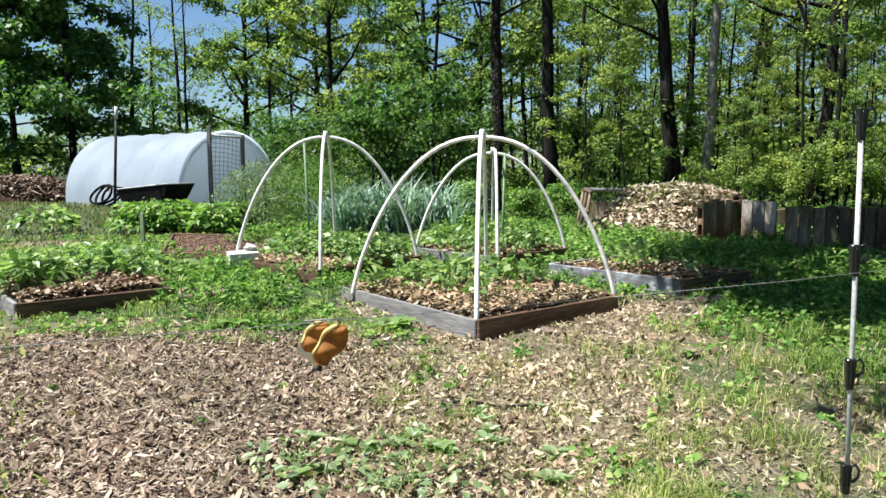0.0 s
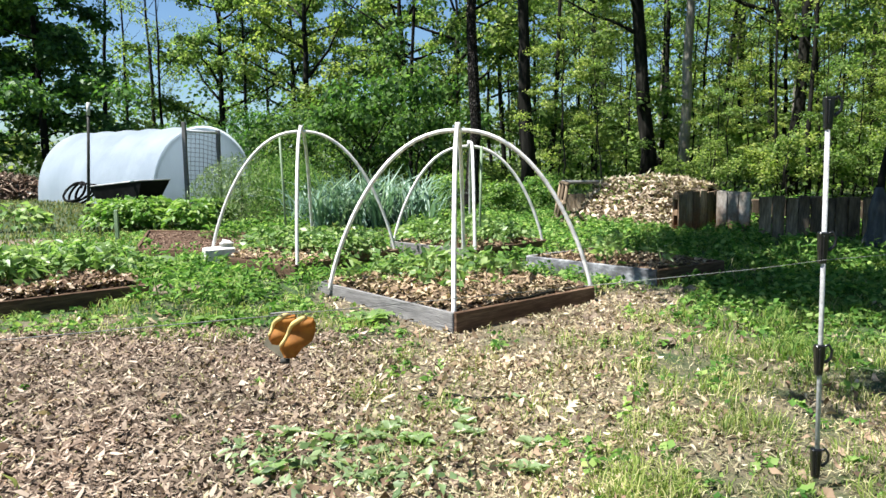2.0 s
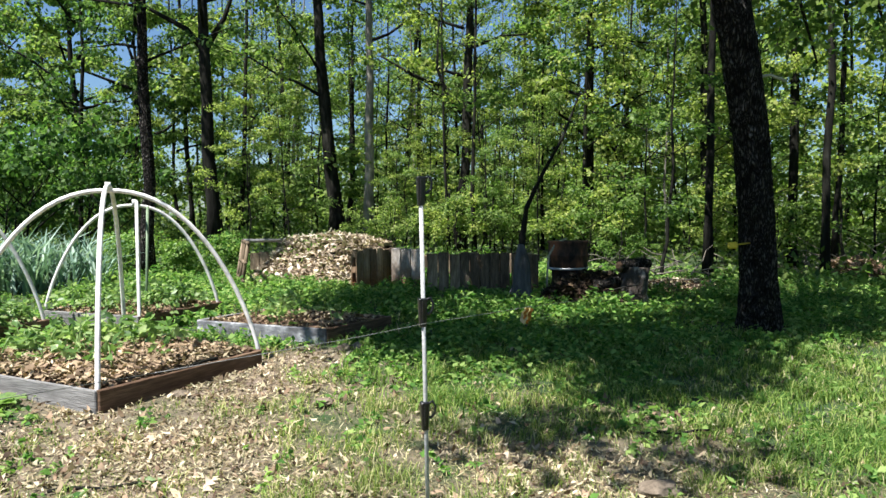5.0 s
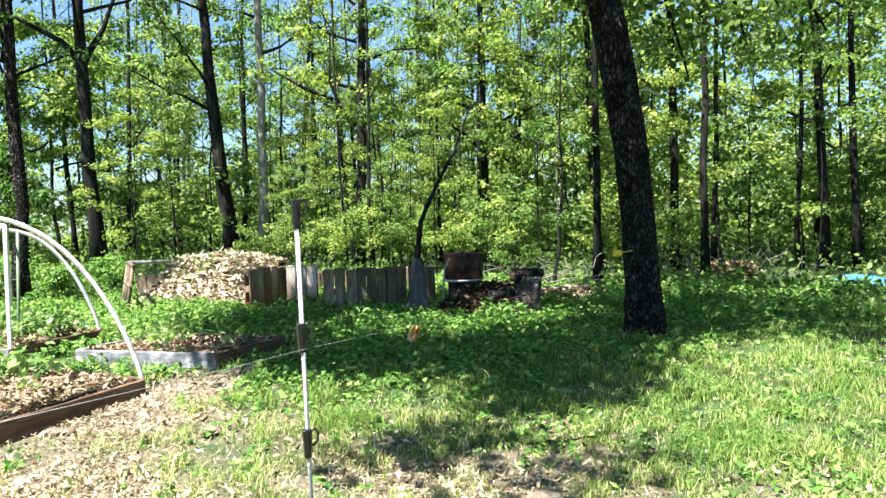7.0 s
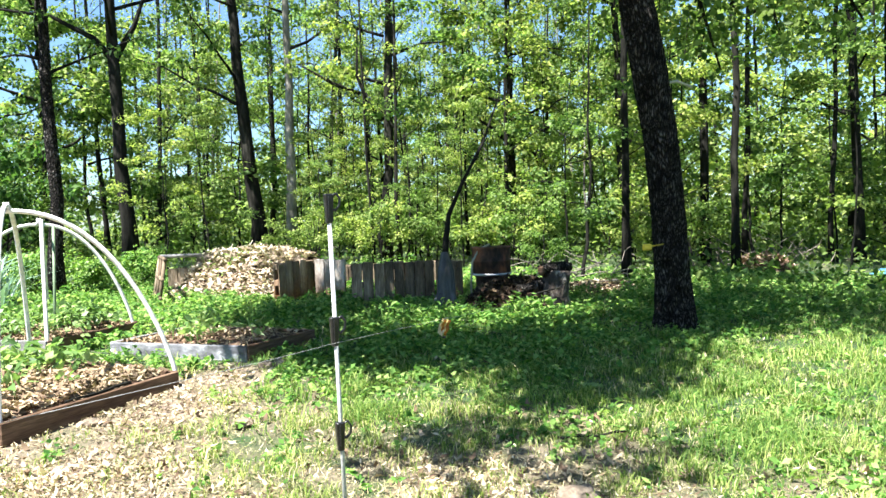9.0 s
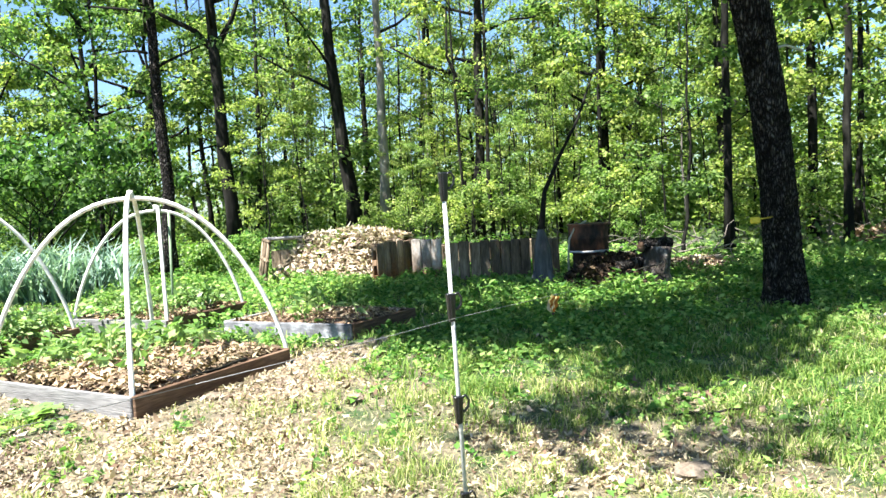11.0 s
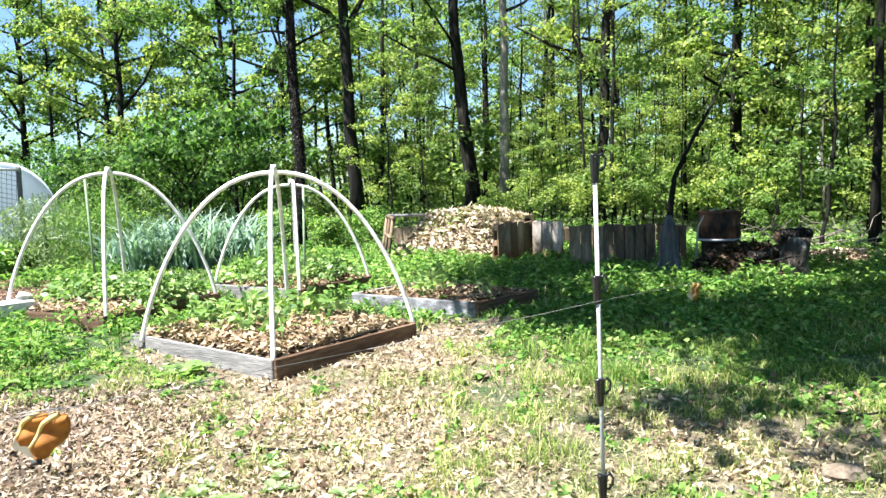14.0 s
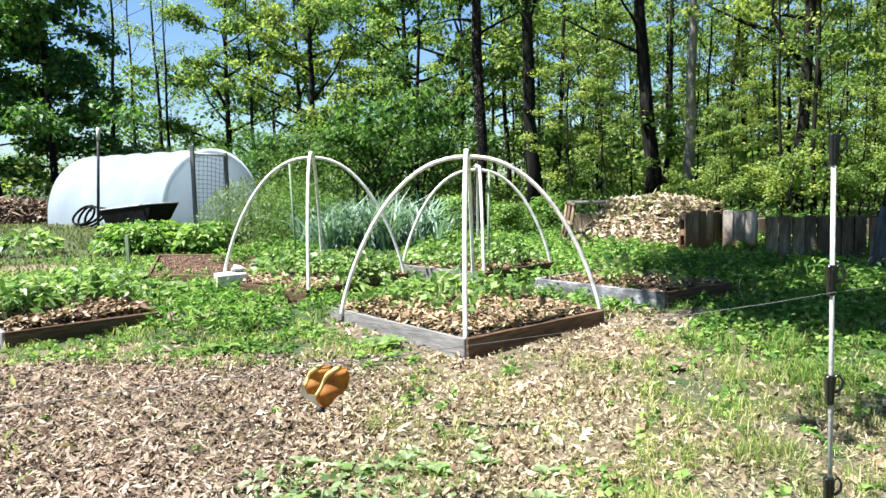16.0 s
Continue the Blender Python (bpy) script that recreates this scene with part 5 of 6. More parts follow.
def heap(name, at, rx, ry, h, mat, leaf_mat_, n, label, category, size, seed, flat=1.0, shear=0.0):
    """A heap: a lumpy core under loose pieces."""
    r = np.random.default_rng(seed)
    t = empty(name, at, label, category)
    bm = bmesh.new()
    bmesh.ops.create_icosphere(bm, subdivisions=4, radius=1.0)
    for v in bm.verts:
        k = 1 + 0.16 * noise.noise(v.co * 2.2 + Vector((seed, 0, 0)))
        lift = math.copysign(abs(v.co.z) ** flat, v.co.z)
        v.co = Vector((v.co.x * rx * k, v.co.y * ry * k, max(lift, -0.15) * h * (0.9 + 0.1 * k)))
        v.co.x += shear * max(v.co.z, 0)
    part("core", bm, M[mat], t, "", True)
    a = r.uniform(0, 2 * np.pi, n)
    z = r.uniform(0.0, 1.0, n)
    k = np.sqrt(np.clip(1 - z * z, 0, 1)) * r.uniform(0.94, 1.08, n)
    bumps = 1 + 0.1 * np.sin(3 * a + seed) * np.cos(4 * z)
    p = np.stack([np.cos(a) * k * rx * bumps, np.sin(a) * k * ry * bumps, z ** flat * h * r.uniform(0.94, 1.1, n)], 1)
    p[:, 0] += shear * p[:, 2]
    link_mesh("litter", array_mesh("litter", *curl_arrays(p, r.uniform(*size, n), r.uniform(0, 2 * np.pi, n), 0.26, 0.3, 0.5, r)), M[leaf_mat_], t, "loose dry pieces over the heap")["kind"] = "stuff"
    return t




def compost_heap():
    """A sloping heap of leaves: low at its open end, high against the pallets."""
    r = np.random.default_rng(41)
    at, along, deep = np.array([1.95, 12.5]), np.array([0.785, -0.62]), np.array([0.62, 0.785])
    t = empty("compost_heap", (*at, 0.26), "sloping heap of dry tan leaves and straw in a compost bin", "compost heap")

    def top(u, v):
        h = 0.7 * step(u, -0.15, 0.75) * step(v, -0.12, 0.62) * step(-v, -1.5, -1.0) * (1 - 0.12 * step(u, 1.2, 2.4))
        return h + (0.05 * wave(u, v, 5.0, 51) + 0.025 * wave(u, v, 14.0, 52)) * step(h, 0.02, 0.3)

    def place(u, v, z):
        q = np.outer(u, along) + np.outer(v, deep)
        return np.concatenate([q, z[:, None]], 1)

    us, vs = np.linspace(-0.15, 2.35, 46), np.linspace(-0.12, 1.5, 30)
    gu, gv = [k.ravel() for k in np.meshgrid(us, vs, indexing="ij")]
    i, j = np.meshgrid(np.arange(45), np.arange(29), indexing="ij")
    a = (i * 30 + j).ravel()
    link_mesh("core", array_mesh("core", place(gu, gv, top(gu, gv) - 0.02), np.stack([a, a + 30, a + 31, a + 1], 1), True), M["soil"], t)
    for name, n, mat, size, tone in (("litter", 7000, "straw", (0.05, 0.17), "loose dry tan leaves over the heap"), ("green_litter", 420, "crop_leaf", (0.05, 0.11), "wilting yellow-green cuttings on top")):
        u, v = r.uniform(-0.15, 2.35, n), r.uniform(-0.12, 1.3, n)
        if name == "green_litter":
            u, v = r.normal(1.15, 0.35, n), r.normal(0.5, 0.16, n)
        p = place(u, v, top(u, v) + r.uniform(0.0, 0.05, n))
        link_mesh(name, array_mesh(name, *curl_arrays(p, r.uniform(*size, n), r.uniform(0, 2 * np.pi, n), 0.36, 0.4, 0.55, r)), M[mat], t, tone)["kind"] = "stuff"
    for u, v, lean in ((0.95, 0.6, 0.1), (1.25, 0.7, 0.12), (1.75, 0.5, -0.12), (0.55, 0.5, 0.2)):
        q = place(np.array([u]), np.array([v]), np.array([float(top(u, v))]))[0]
        tube("twig", [q, q + [lean * 0.5, 0, 0.08], q + [lean, 0.03, 0.17]], [0.014, 0.012, 0.007], M["straw_hose"], t, 6)


compost_heap()
heap("brush_heap", (8.1, 9.1, 0.13), 0.85, 0.4, 0.2, "soil", "litter", 1100, "low heap of pale dry leaves and sticks behind the brush pile", "brush pile", (0.05, 0.16), 12)
heap("brush_pile", (6.3, 8.35, 0.14), 0.72, 0.42, 0.4, "soil", "rotten", 2600, "dark pile of logs and rotting brush", "brush pile", (0.05, 0.2), 5)


def drum():
    d = empty("drum", (6.34, 9.1, 0.15), "rusty dark steel drum beside the compost bins", "drum")
    zs = [0.0, 0.02, 0.2, 0.22, 0.24, 0.385, 0.4, 0.41, 0.6, 0.615, 0.63, 0.78, 0.80]
    rs = [0.22, 0.235, 0.235, 0.245, 0.235, 0.235, 0.27, 0.285, 0.285, 0.297, 0.285, 0.285, 0.29]
    shell = tube("body", [(0, 0, z) for z in zs], rs, M["rust"], d, 32)
    tube("band", [(0, 0, 0.41), (0, 0, 0.44)], [0.291, 0.291], M["metal_band"], shell, 32, label="pale metal band")
    tube("hose", [(-0.42, -0.15, -0.05), (-0.4, -0.12, 0.35), (-0.36, -0.1, 0.62), (-0.25, -0.08, 0.78), (-0.05, -0.05, 0.86)], np.full(5, 0.015), M["straw_hose"], d, 8, label="pale stiff hose bent over the drum")
    tube("rim", [(0, 0, 0.795), (0, 0, 0.82)], [0.298, 0.298], M["rust"], shell, 32)


drum()


def stump():
    s = empty("stump", (6.72, 8.0, 0.12), "rotten upright log stump with pale bark patches", "stump")
    v = tube_arrays([(0, 0, -0.05), (0, 0, 0.18), (0.02, 0, 0.4), (0.03, 0.01, 0.52)], [0.25, 0.2, 0.19, 0.18], 16, 0.1)
    link_mesh("log", array_mesh("log", *v, False), M["stump_wood"], s)


stump()


def log(at, way, rad, label):
    t = empty("log", at, label, "log", "logs in the brush pile")
    r = np.random.default_rng(int(abs(at[0]) * 100))
    ts = np.linspace(0, 1, 6)[:, None]
    v = tube_arrays(ts * np.array(way) + r.normal(size=(6, 3)) * 0.012, rad * (1 - 0.15 * ts[:, 0]), 12, 0.07, r)
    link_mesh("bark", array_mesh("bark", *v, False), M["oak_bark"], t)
    e = unit(np.array(way, float))
    tube("cut_end", [-e * 0.004, -e * 0.012], [rad * 0.86, rad * 0.84], M["brown_wood"], t, 12, label="brown sawn end")


log((5.95, 8.05, 0.2), (0.75, 0.25, 0.02), 0.075, "dark rotting log on the brush pile")
log((6.15, 8.0, 0.42), (0.7, 0.12, 0.06), 0.07, "dark rotting log on the brush pile")
log((6.62, 8.2, 0.3), (-0.55, -0.2, -0.02), 0.07, "dark rotting log in the brush pile")
log((6.5, 7.98, 0.66), (0.46, 0.05, 0.03), 0.085, "short log lying on top of the stump")


def dead_branches(x, y, wide, deep, high, n, seed, label):
    """A tangle of thin pale branches lying and leaning over one another."""
    r = np.random.default_rng(seed)
    pieces = []
    for _ in range(n):
        a, l = r.uniform(0, 2 * math.pi), r.uniform(0.4, 1.3)
        q0 = np.array([r.normal() * wide, r.normal() * deep, r.random() * high * 0.5])
        e = np.array([math.cos(a) * l, math.sin(a) * l * 0.6, r.uniform(0.0, 0.6) * l])
        ts = np.linspace(0, 1, 5)[:, None]
        q = q0 + e * ts + np.cumsum(r.normal(size=(5, 3)) * 0.03, 0)
        q[:, 2] = np.abs(q[:, 2]) + 0.01
        pieces.append(tube_arrays(q, r.uniform(0.006, 0.016) * (1 - 0.7 * ts[:, 0]), 5, 0.05, r))
    ob = link_mesh("dead_branches", array_mesh("dead_branches", *joined(pieces), True), M["twig"])
    ob.location = (x, y, float(gz(x, y)))
    tagged(ob, label, "brush", "", "stuff")


dead_branches(8.4, 9.9, 0.6, 0.5, 0.55, 40, 3, "tangle of pale dead branches behind the brush pile")
dead_branches(13.0, 10.3, 0.8, 0.4, 0.4, 34, 4, "tangle of pale dead branches in the open wood")


def grey_sapling():
    """A small tree with a shaggy grey foot and a dark stem that leans over."""
    t = empty("small_tree", (5.45, 8.8, 0.15), "small grey-footed tree leaning in front of the compost bins", "tree")
    r = np.random.default_rng(8)
    path = [(0, 0, -0.1), (0, 0, 0.5), (0.02, 0, 0.9), (0.08, 0.0, 1.3), (0.34, 0.05, 1.75), (0.7, 0.1, 2.3), (1.0, 0.1, 3.0)]
    tube("foot", [(0, 0, -0.1), (0, 0, 0.2), (0.01, 0, 0.55), (0.0, 0, 0.8)], [0.15, 0.12, 0.1, 0.045], M["grey_bark"], t, 12, 0.1, "thick grey lower trunk")
    v = tube_arrays(path[1:], [0.05, 0.04, 0.034, 0.027, 0.019, 0.009], 10, 0.08, r)
    link_mesh("trunk", array_mesh("trunk", *v, True), M["bark"], t)
    for k in range(4):
        a = 0.8 + 1.5 * k
        tube("root", [(0.08 * math.cos(a), 0.08 * math.sin(a), 0.22), (0.17 * math.cos(a), 0.17 * math.sin(a), 0.06), (0.3 * math.cos(a), 0.3 * math.sin(a), -0.04)], [0.05, 0.045, 0.02], M["grey_bark"], t, 8, 0.08)
    c = new("crown", CROWNS["sapling"][0][1])
    c.parent, c.location, c.scale = t, (0.5, 0.1, 1.6), (1.0, 1.0, 0.8)


grey_sapling()


def fence():
    f = empty("fence_post", (2.03, 2.49, 0.0), "thin pale fibreglass fence post with black insulators", "fence post")
    tube("rod", [(0.012, 0, -0.2), (0, 0, 0.7), (-0.01, 0, 1.46)], [0.0094, 0.0094, 0.0094], M["rod"], f, 12)
    def insulator(name, x, z, label=""):
        bm = box_bm((0.036, 0.03, 0.125), (x, 0, z), 0.005)
        for v in bm.verts:
            k = (z + 0.06 - v.co.z) / 0.125
            v.co.x = x + (v.co.x - x) * (1.12 - 0.35 * k)
            v.co.y *= 1.1 - 0.3 * k
        body = part(name, bm, M["black_gloss"], f, label)
        part("rib", box_bm((0.006, 0.008, 0.09), (x - 0.004, -0.017, z + 0.005), 0.002), M["black_gloss"], body)
        hook = [(x + 0.012, 0, z + 0.05), (x + 0.034, -0.004, z + 0.062), (x + 0.047, -0.006, z + 0.04), (x + 0.044, -0.005, z + 0.01), (x + 0.028, -0.002, z - 0.008), (x + 0.012, 0, z - 0.006)]
        tube("hook", hook, [0.008, 0.006, 0.005, 0.006, 0.007, 0.008], M["black_gloss"], body, 8)

    for k, z in enumerate((0.10, 0.53, 0.98)):
        insulator("insulator", 0.004 - 0.006 * k, z)
    insulator("cap", -0.01, 1.5, "black cap insulator at the post's top")
    pts = [(-2.0, -1.0, 1.14), (-0.12, 0.64, 1.06), (0.30, 1.0, 1.03), (0.98, 1.59, 0.985), (1.67, 2.18, 0.945), (2.03, 2.47, 0.935), (2.92, 3.32, 0.86), (4.6, 5.0, 0.68), (6.75, 7.75, 0.52)]
    w = empty("fence_wire", (0, 0, 0), "thin pale electric fence wire strung past the post", "wire")
    tube("strand", pts[:4], np.full(4, 0.0009), M["wire"], w, 6)
    tube("strand", pts[3:], np.full(len(pts) - 3, 0.0011), M["wire"], w, 6)


fence()


def flag(at, size, turn, label):
    """Two curled lobes of amber film that overlap, with pale edges that hold light in their colour and a clear backing.
    """
    t = empty("flag", at, label, "flag", "flags on the fence wire", turn)
    n = 14
    for k, (cx, cz, half, wide, tilt, back) in enumerate(((0.12, -0.54, 0.52, 0.25, 0.9, 0.0), (-0.19, -0.37, 0.4, 0.22, 0.86, 0.1))):
        c, s_ = math.cos(tilt), math.sin(tilt)
        verts = []
        for i in range(n + 1):
            for j in range(n + 1):
                u, v = 2 * i / n - 1, 2 * j / n - 1
                w = wide * (1 - abs(v) ** 2.6) ** 0.5 * (1 + 0.12 * math.sin(5 * v + k))
                a_, b_ = v * half, u * w
                y = back - 0.1 * (1 - u * u) + 0.05 * math.sin(6 * v + 2 * u + k)
                verts.append(((cx + a_ * c - b_ * s_) * size, y * size, (cz + a_ * s_ + b_ * c) * size))
        a = np.array([i * (n + 1) + j for i in range(n) for j in range(n)])
        fold = link_mesh("fold", array_mesh("fold", verts, np.stack([a, a + 1, a + n + 2, a + n + 1], 1), True), M["flag"], t)
        edge = [verts[n * (n + 1) + j] for j in range(2, n)]
        # added pale tube: the lit edge of the lobe is put into its colour
        tube("seam", [(x, y - 0.002, z) for x, y, z in edge], np.linspace(0.003, 0.006, len(edge)), M["flag_lit_edge"], fold, 6, label="pale yellow edge with its light put into the colour")
    for name, spots in (("film", [(-0.62, -0.72), (-0.4, -0.2), (-0.1, -0.35), (-0.22, -1.02)]), ("film", [(-0.2, -1.02), (0.1, -0.6), (0.52, -0.3), (0.36, -0.78)])):
        bm = bmesh.new()
        bm.faces.new([bm.verts.new((x * size, 0.18 * size, z * size)) for x, z in spots])
        bmesh.ops.subdivide_edges(bm, edges=bm.edges[:], cuts=5, use_grid_fill=True)
        for v in bm.verts:
            v.co.y += 0.05 * size * math.sin(v.co.x / size * 8)
        part(name, bm, M["flag_film"], t, "clear plastic backing", True)
    tube("clip", [(-0.28 * size, 0.03 * size, -1.04 * size), (-0.08 * size, 0.03 * size, -1.06 * size)], [0.006, 0.006], M["dark_metal"], t, 6, label="dark lower clip")
    tube("hanger", [(-0.45 * size, 0.03 * size, 0.0), (0, 0, 0.02 * size), (0.4 * size, -0.03 * size, 0.02 * size)], [0.0016, 0.0018, 0.0014], M["wire"], t, 6)


flag((0.3, 1.02, 1.029), 0.098, 14, "folded amber plastic flag hanging on the fence wire")
flag((2.92, 3.32, 0.86), 0.10, 40, "small orange plastic flag hanging on the fence wire")


def big_oak():
    t = empty("tree", (7.1, 6.1, 0.03), "large dark oak with deeply furrowed bark", "tree")
    r = np.random.default_rng(12)
    knots = np.array([(0, 0, -0.2), (0, 0, 0.15), (-0.02, 0, 0.6), (-0.06, 0, 1.3), (-0.15, 0, 2.2), (-0.34, 0, 3.2), (-0.56, 0.1, 4.6), (-0.8, 0.2, 6.5), (-0.8, 0.3, 9.0)])
    rad = [0.3, 0.225, 0.187, 0.176, 0.178, 0.182, 0.17, 0.13, 0.05]
    zs = np.concatenate([np.linspace(-0.2, 4.6, 110), np.linspace(4.7, 9, 16)])
    path = np.stack([np.interp(zs, knots[:, 2], knots[:, k]) for k in range(2)] + [zs], 1)
    v, f = tube_arrays(path, np.interp(zs, knots[:, 2], rad), 84, 0.0, r)
    ring = np.arange(len(v) - 2)
    ang, hh = (ring % 84) / 84 * 2 * np.pi, v[:-2, 2]
    lead = np.stack([np.interp(hh, zs, path[:, 0]), np.interp(hh, zs, path[:, 1])], 1)
    # furrows: long ridges that wander and split
    ridge = np.abs(np.sin(9.5 * ang + 0.9 * np.sin(hh * 2.1 + ang * 2) + 0.5 * np.sin(hh * 7.0 + ang * 5)))
    cut = np.clip(np.sin(hh * 16 + 4 * np.sin(ang * 7)) , 0, 1) ** 3
    k = 1 + 0.085 * ridge ** 0.7 - 0.05 * cut + 0.012 * r.normal(size=len(ring))
    flare = 1 + 0.16 * np.clip(np.sin(ang * 4 + 0.6), 0, 1) * np.exp(-np.clip(hh, 0, None) / 0.25)
    v[:-2, :2] = lead + (v[:-2, :2] - lead) * (k * flare)[:, None]
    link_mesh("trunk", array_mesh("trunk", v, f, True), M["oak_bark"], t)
    clumps = OAK_SHADE_TIPS + OAK_SHADE_SPREAD + OAK_LOW
    for i, (x, y, z) in enumerate(clumps):
        e = np.array([x - 7.1, y - 6.1, z])
        b0 = np.array([-0.7, 0.1, 4.3 + 0.12 * (i % 9)])
        ts = np.linspace(0, 1, 9)[:, None]
        q = b0 + (e - b0) * ts + np.array([0, 0, 0.9]) * np.sin(np.pi * ts) + np.cumsum(r.normal(size=(9, 3)) * 0.05, 0) * ts
        tube("limb", q, 0.085 * (1 - 0.85 * ts[:, 0]), M["bark"], t, 8, 0.05)
    pos = []
    for i, (x, y, z) in enumerate(clumps):
        wide = 0.26 if i < 7 else 0.44 if z > 4.6 else 0.36
        pos.append(r.normal(size=(130 if i < 7 else 480 if z > 4.6 else 240, 3)) * [wide, wide, 0.2] + [x - 7.1, y - 6.1, z])
    pos = np.concatenate(pos)
    link_mesh("crown", array_mesh("crown", *leaf_arrays(pos, r.uniform(0.13, 0.24, len(pos)) * np.where(pos[:, 2] < 5.0, 0.6, 1.0), unit(r.normal(size=(len(pos), 3))), 0.65, 0.3, r)), M["oak_leaf"], t)
    tube("dead_branch", [(-0.4, 0.0, 2.7), (-0.05, -0.05, 2.82), (0.05, -0.06, 2.84), (0.25, -0.08, 2.78)], [0.03, 0.016, 0.016, 0.02], M["straw_hose"], t, 8, 0.1, "bare broken branch")


# where the oak's leafy limbs end, over the garden; those above view are added to cast shade
OAK_SHADE_TIPS = [(1.5, 3.0, 6.2), (1.95, 3.05, 6.2), (0.2, 2.6, 6.2), (-0.25, 2.35, 6.4), (1.2, 3.3, 6.4), (0.6, 1.7, 6.2), (1.1, 3.1, 6.2)]
OAK_SHADE_SPREAD = [(1.3, 5.4, 6.2), (1.7, 5.3, 6.3), (2.2, 5.0, 6.2), (2.6, 4.7, 6.3), (3.2, 4.8, 6.2), (1.6, 4.4, 6.2), (2.0, 4.1, 6.2), (0.8, 5.7, 6.2), (0.3, 5.5, 6.2),
              (0.1, 6.0, 6.3), (0.7, 5.0, 6.2), (0.0, 6.6, 6.3), (2.2, 3.8, 6.2), (6.8, 4.4, 6.4), (6.0, 3.4, 6.4), (5.9, 4.9, 6.3), (4.9, 4.8, 6.2), (1.2, 8.0, 6.3), (1.7, 7.6, 6.3),
              (2.0, 8.4, 6.4), (2.8, 8.6, 6.4), (3.6, 8.8, 6.5), (2.4, 8.9, 6.4), (2.6, 7.6, 6.4), (3.4, 7.6, 6.5), (4.6, 5.3, 5.8), (5.4, 5.5, 5.4), (4.0, 5.3, 6.2), (4.8, 6.8, 6.8), (5.8, 7.6, 7.0),
              (7.6, 8.0, 7.2), (8.6, 6.6, 7.2), (8.4, 5.0, 7.4)]
# further unseen clumps, added to shade the ground before the bins
OAK_SHADE_SPREAD += [(0.3, 7.4, 6.3), (0.7, 8.1, 6.3), (1.2, 8.8, 6.3), (0.6, 8.9, 6.4), (1.7, 9.2, 6.4), (0.1, 8.2, 6.3)]
# unseen higher clumps, added to darken the wood on the right
OAK_SHADE_SPREAD += [(7.1, 6.7, 8.8), (7.9, 7.4, 9.0), (6.5, 8.2, 8.8)]
OAK_LOW = [(7.9, 6.4, 3.9), (8.4, 6.2, 4.0), (8.7, 5.8, 3.5), (9.0, 5.5, 4.0), (8.3, 6.7, 3.5), (9.5, 5.2, 3.9), (6.2, 6.6, 4.3), (7.4, 7.0, 4.4)]
big_oak()


# ---- small things ----
def stake(a, b, r_, mat, label):
    t = empty("stake", a, label, "stake")
    tube("rod", [(0, 0, -0.1), (b[0] - a[0], b[1] - a[1], b[2] - a[2])], [r_, r_], M[mat], t, 8)


stake((-1.95, 9.3, 0.2), (-2.0, 9.3, 1.7), 0.016, "green_stake", "thin green plant stake leaning behind a hoop frame")
stake((0.62, 8.75, 0.2), (0.66, 8.95, 1.5), 0.016, "green_stake", "thin greenish plant stake inside the hoops")


def short_post():
    p = empty("short_post", (-5.3, 11.3, float(gz(-5.3, 11.3))), "short greenish wooden stake among weeds", "post")
    part("stump", box_bm((0.06, 0.05, 0.55), (0, 0, 0.25), 0.008, 0.004), M["green_stake"], p)


short_post()


def white_block():
    p = empty("block", (-2.46, 8.14, 0.11), "whitewashed concrete block holding a hoop's foot", "block", turn=25)
    part("body", box_bm((0.36, 0.22, 0.3), (0, 0, 0.1), 0.02, 0.012), M["white_block"], p)
    part("cap", box_bm((0.15, 0.17, 0.08), (0.09, 0.02, 0.285), 0.03, 0.015), M["white_block"], p, "broken upper piece of the block")


white_block()


def rocks():
    for k, (x, y, w, h) in enumerate(((3.25, 2.52, 0.11, 0.045), (2.5, 6.55, 0.07, 0.05), (2.66, 6.58, 0.08, 0.05), (2.0, 4.87, 0.08, 0.03), (-2.45, 6.55, 0.12, 0.08), (-2.2, 6.75, 0.16, 0.06), (1.0, 5.45, 0.07, 0.03))):
        bm = bmesh.new()
        bmesh.ops.create_icosphere(bm, subdivisions=3, radius=1.0)
        for v in bm.verts:
            q = 1 + 0.3 * noise.noise(v.co * 1.6 + Vector((k * 3.1, 0, 0)))
            v.co = Vector((v.co.x * w * q, v.co.y * w * 0.75 * q, v.co.z * h * q))
        ob = part("stone", bm, M["stone"], None, "", False)
        ob.location = (x, y, float(gz(x, y)) + h * 0.7)
        tagged(ob, "flat pale tan stone lying in the litter", "stone", "stones in the litter")


rocks()


def stick(a, b, rad):
    t = empty("stick", a, "dead grey-brown stick lying on the litter", "stick")
    d = np.array(b) - np.array(a)
    ts = np.linspace(0, 1, 7)[:, None]
    tube("twig", d * ts + 0.012 * np.sin(ts * 9) * [0.3, 1, 0.4] + [0, 0, rad], rad * (1 - 0.5 * ts[:, 0]), M["bark"], t, 7, 0.1)


stick((0.38, 3.6, 0.01), (0.9, 3.52, 0.015), 0.011)
stick((3.7, 3.35, 0.02), (4.1, 3.2, 0.035), 0.012)
stick((5.47, 8.34, 0.13), (6.65, 7.75, 0.42), 0.02)
stick((1.3, 6.0, 0.17), (0.85, 5.55, 0.17), 0.015)

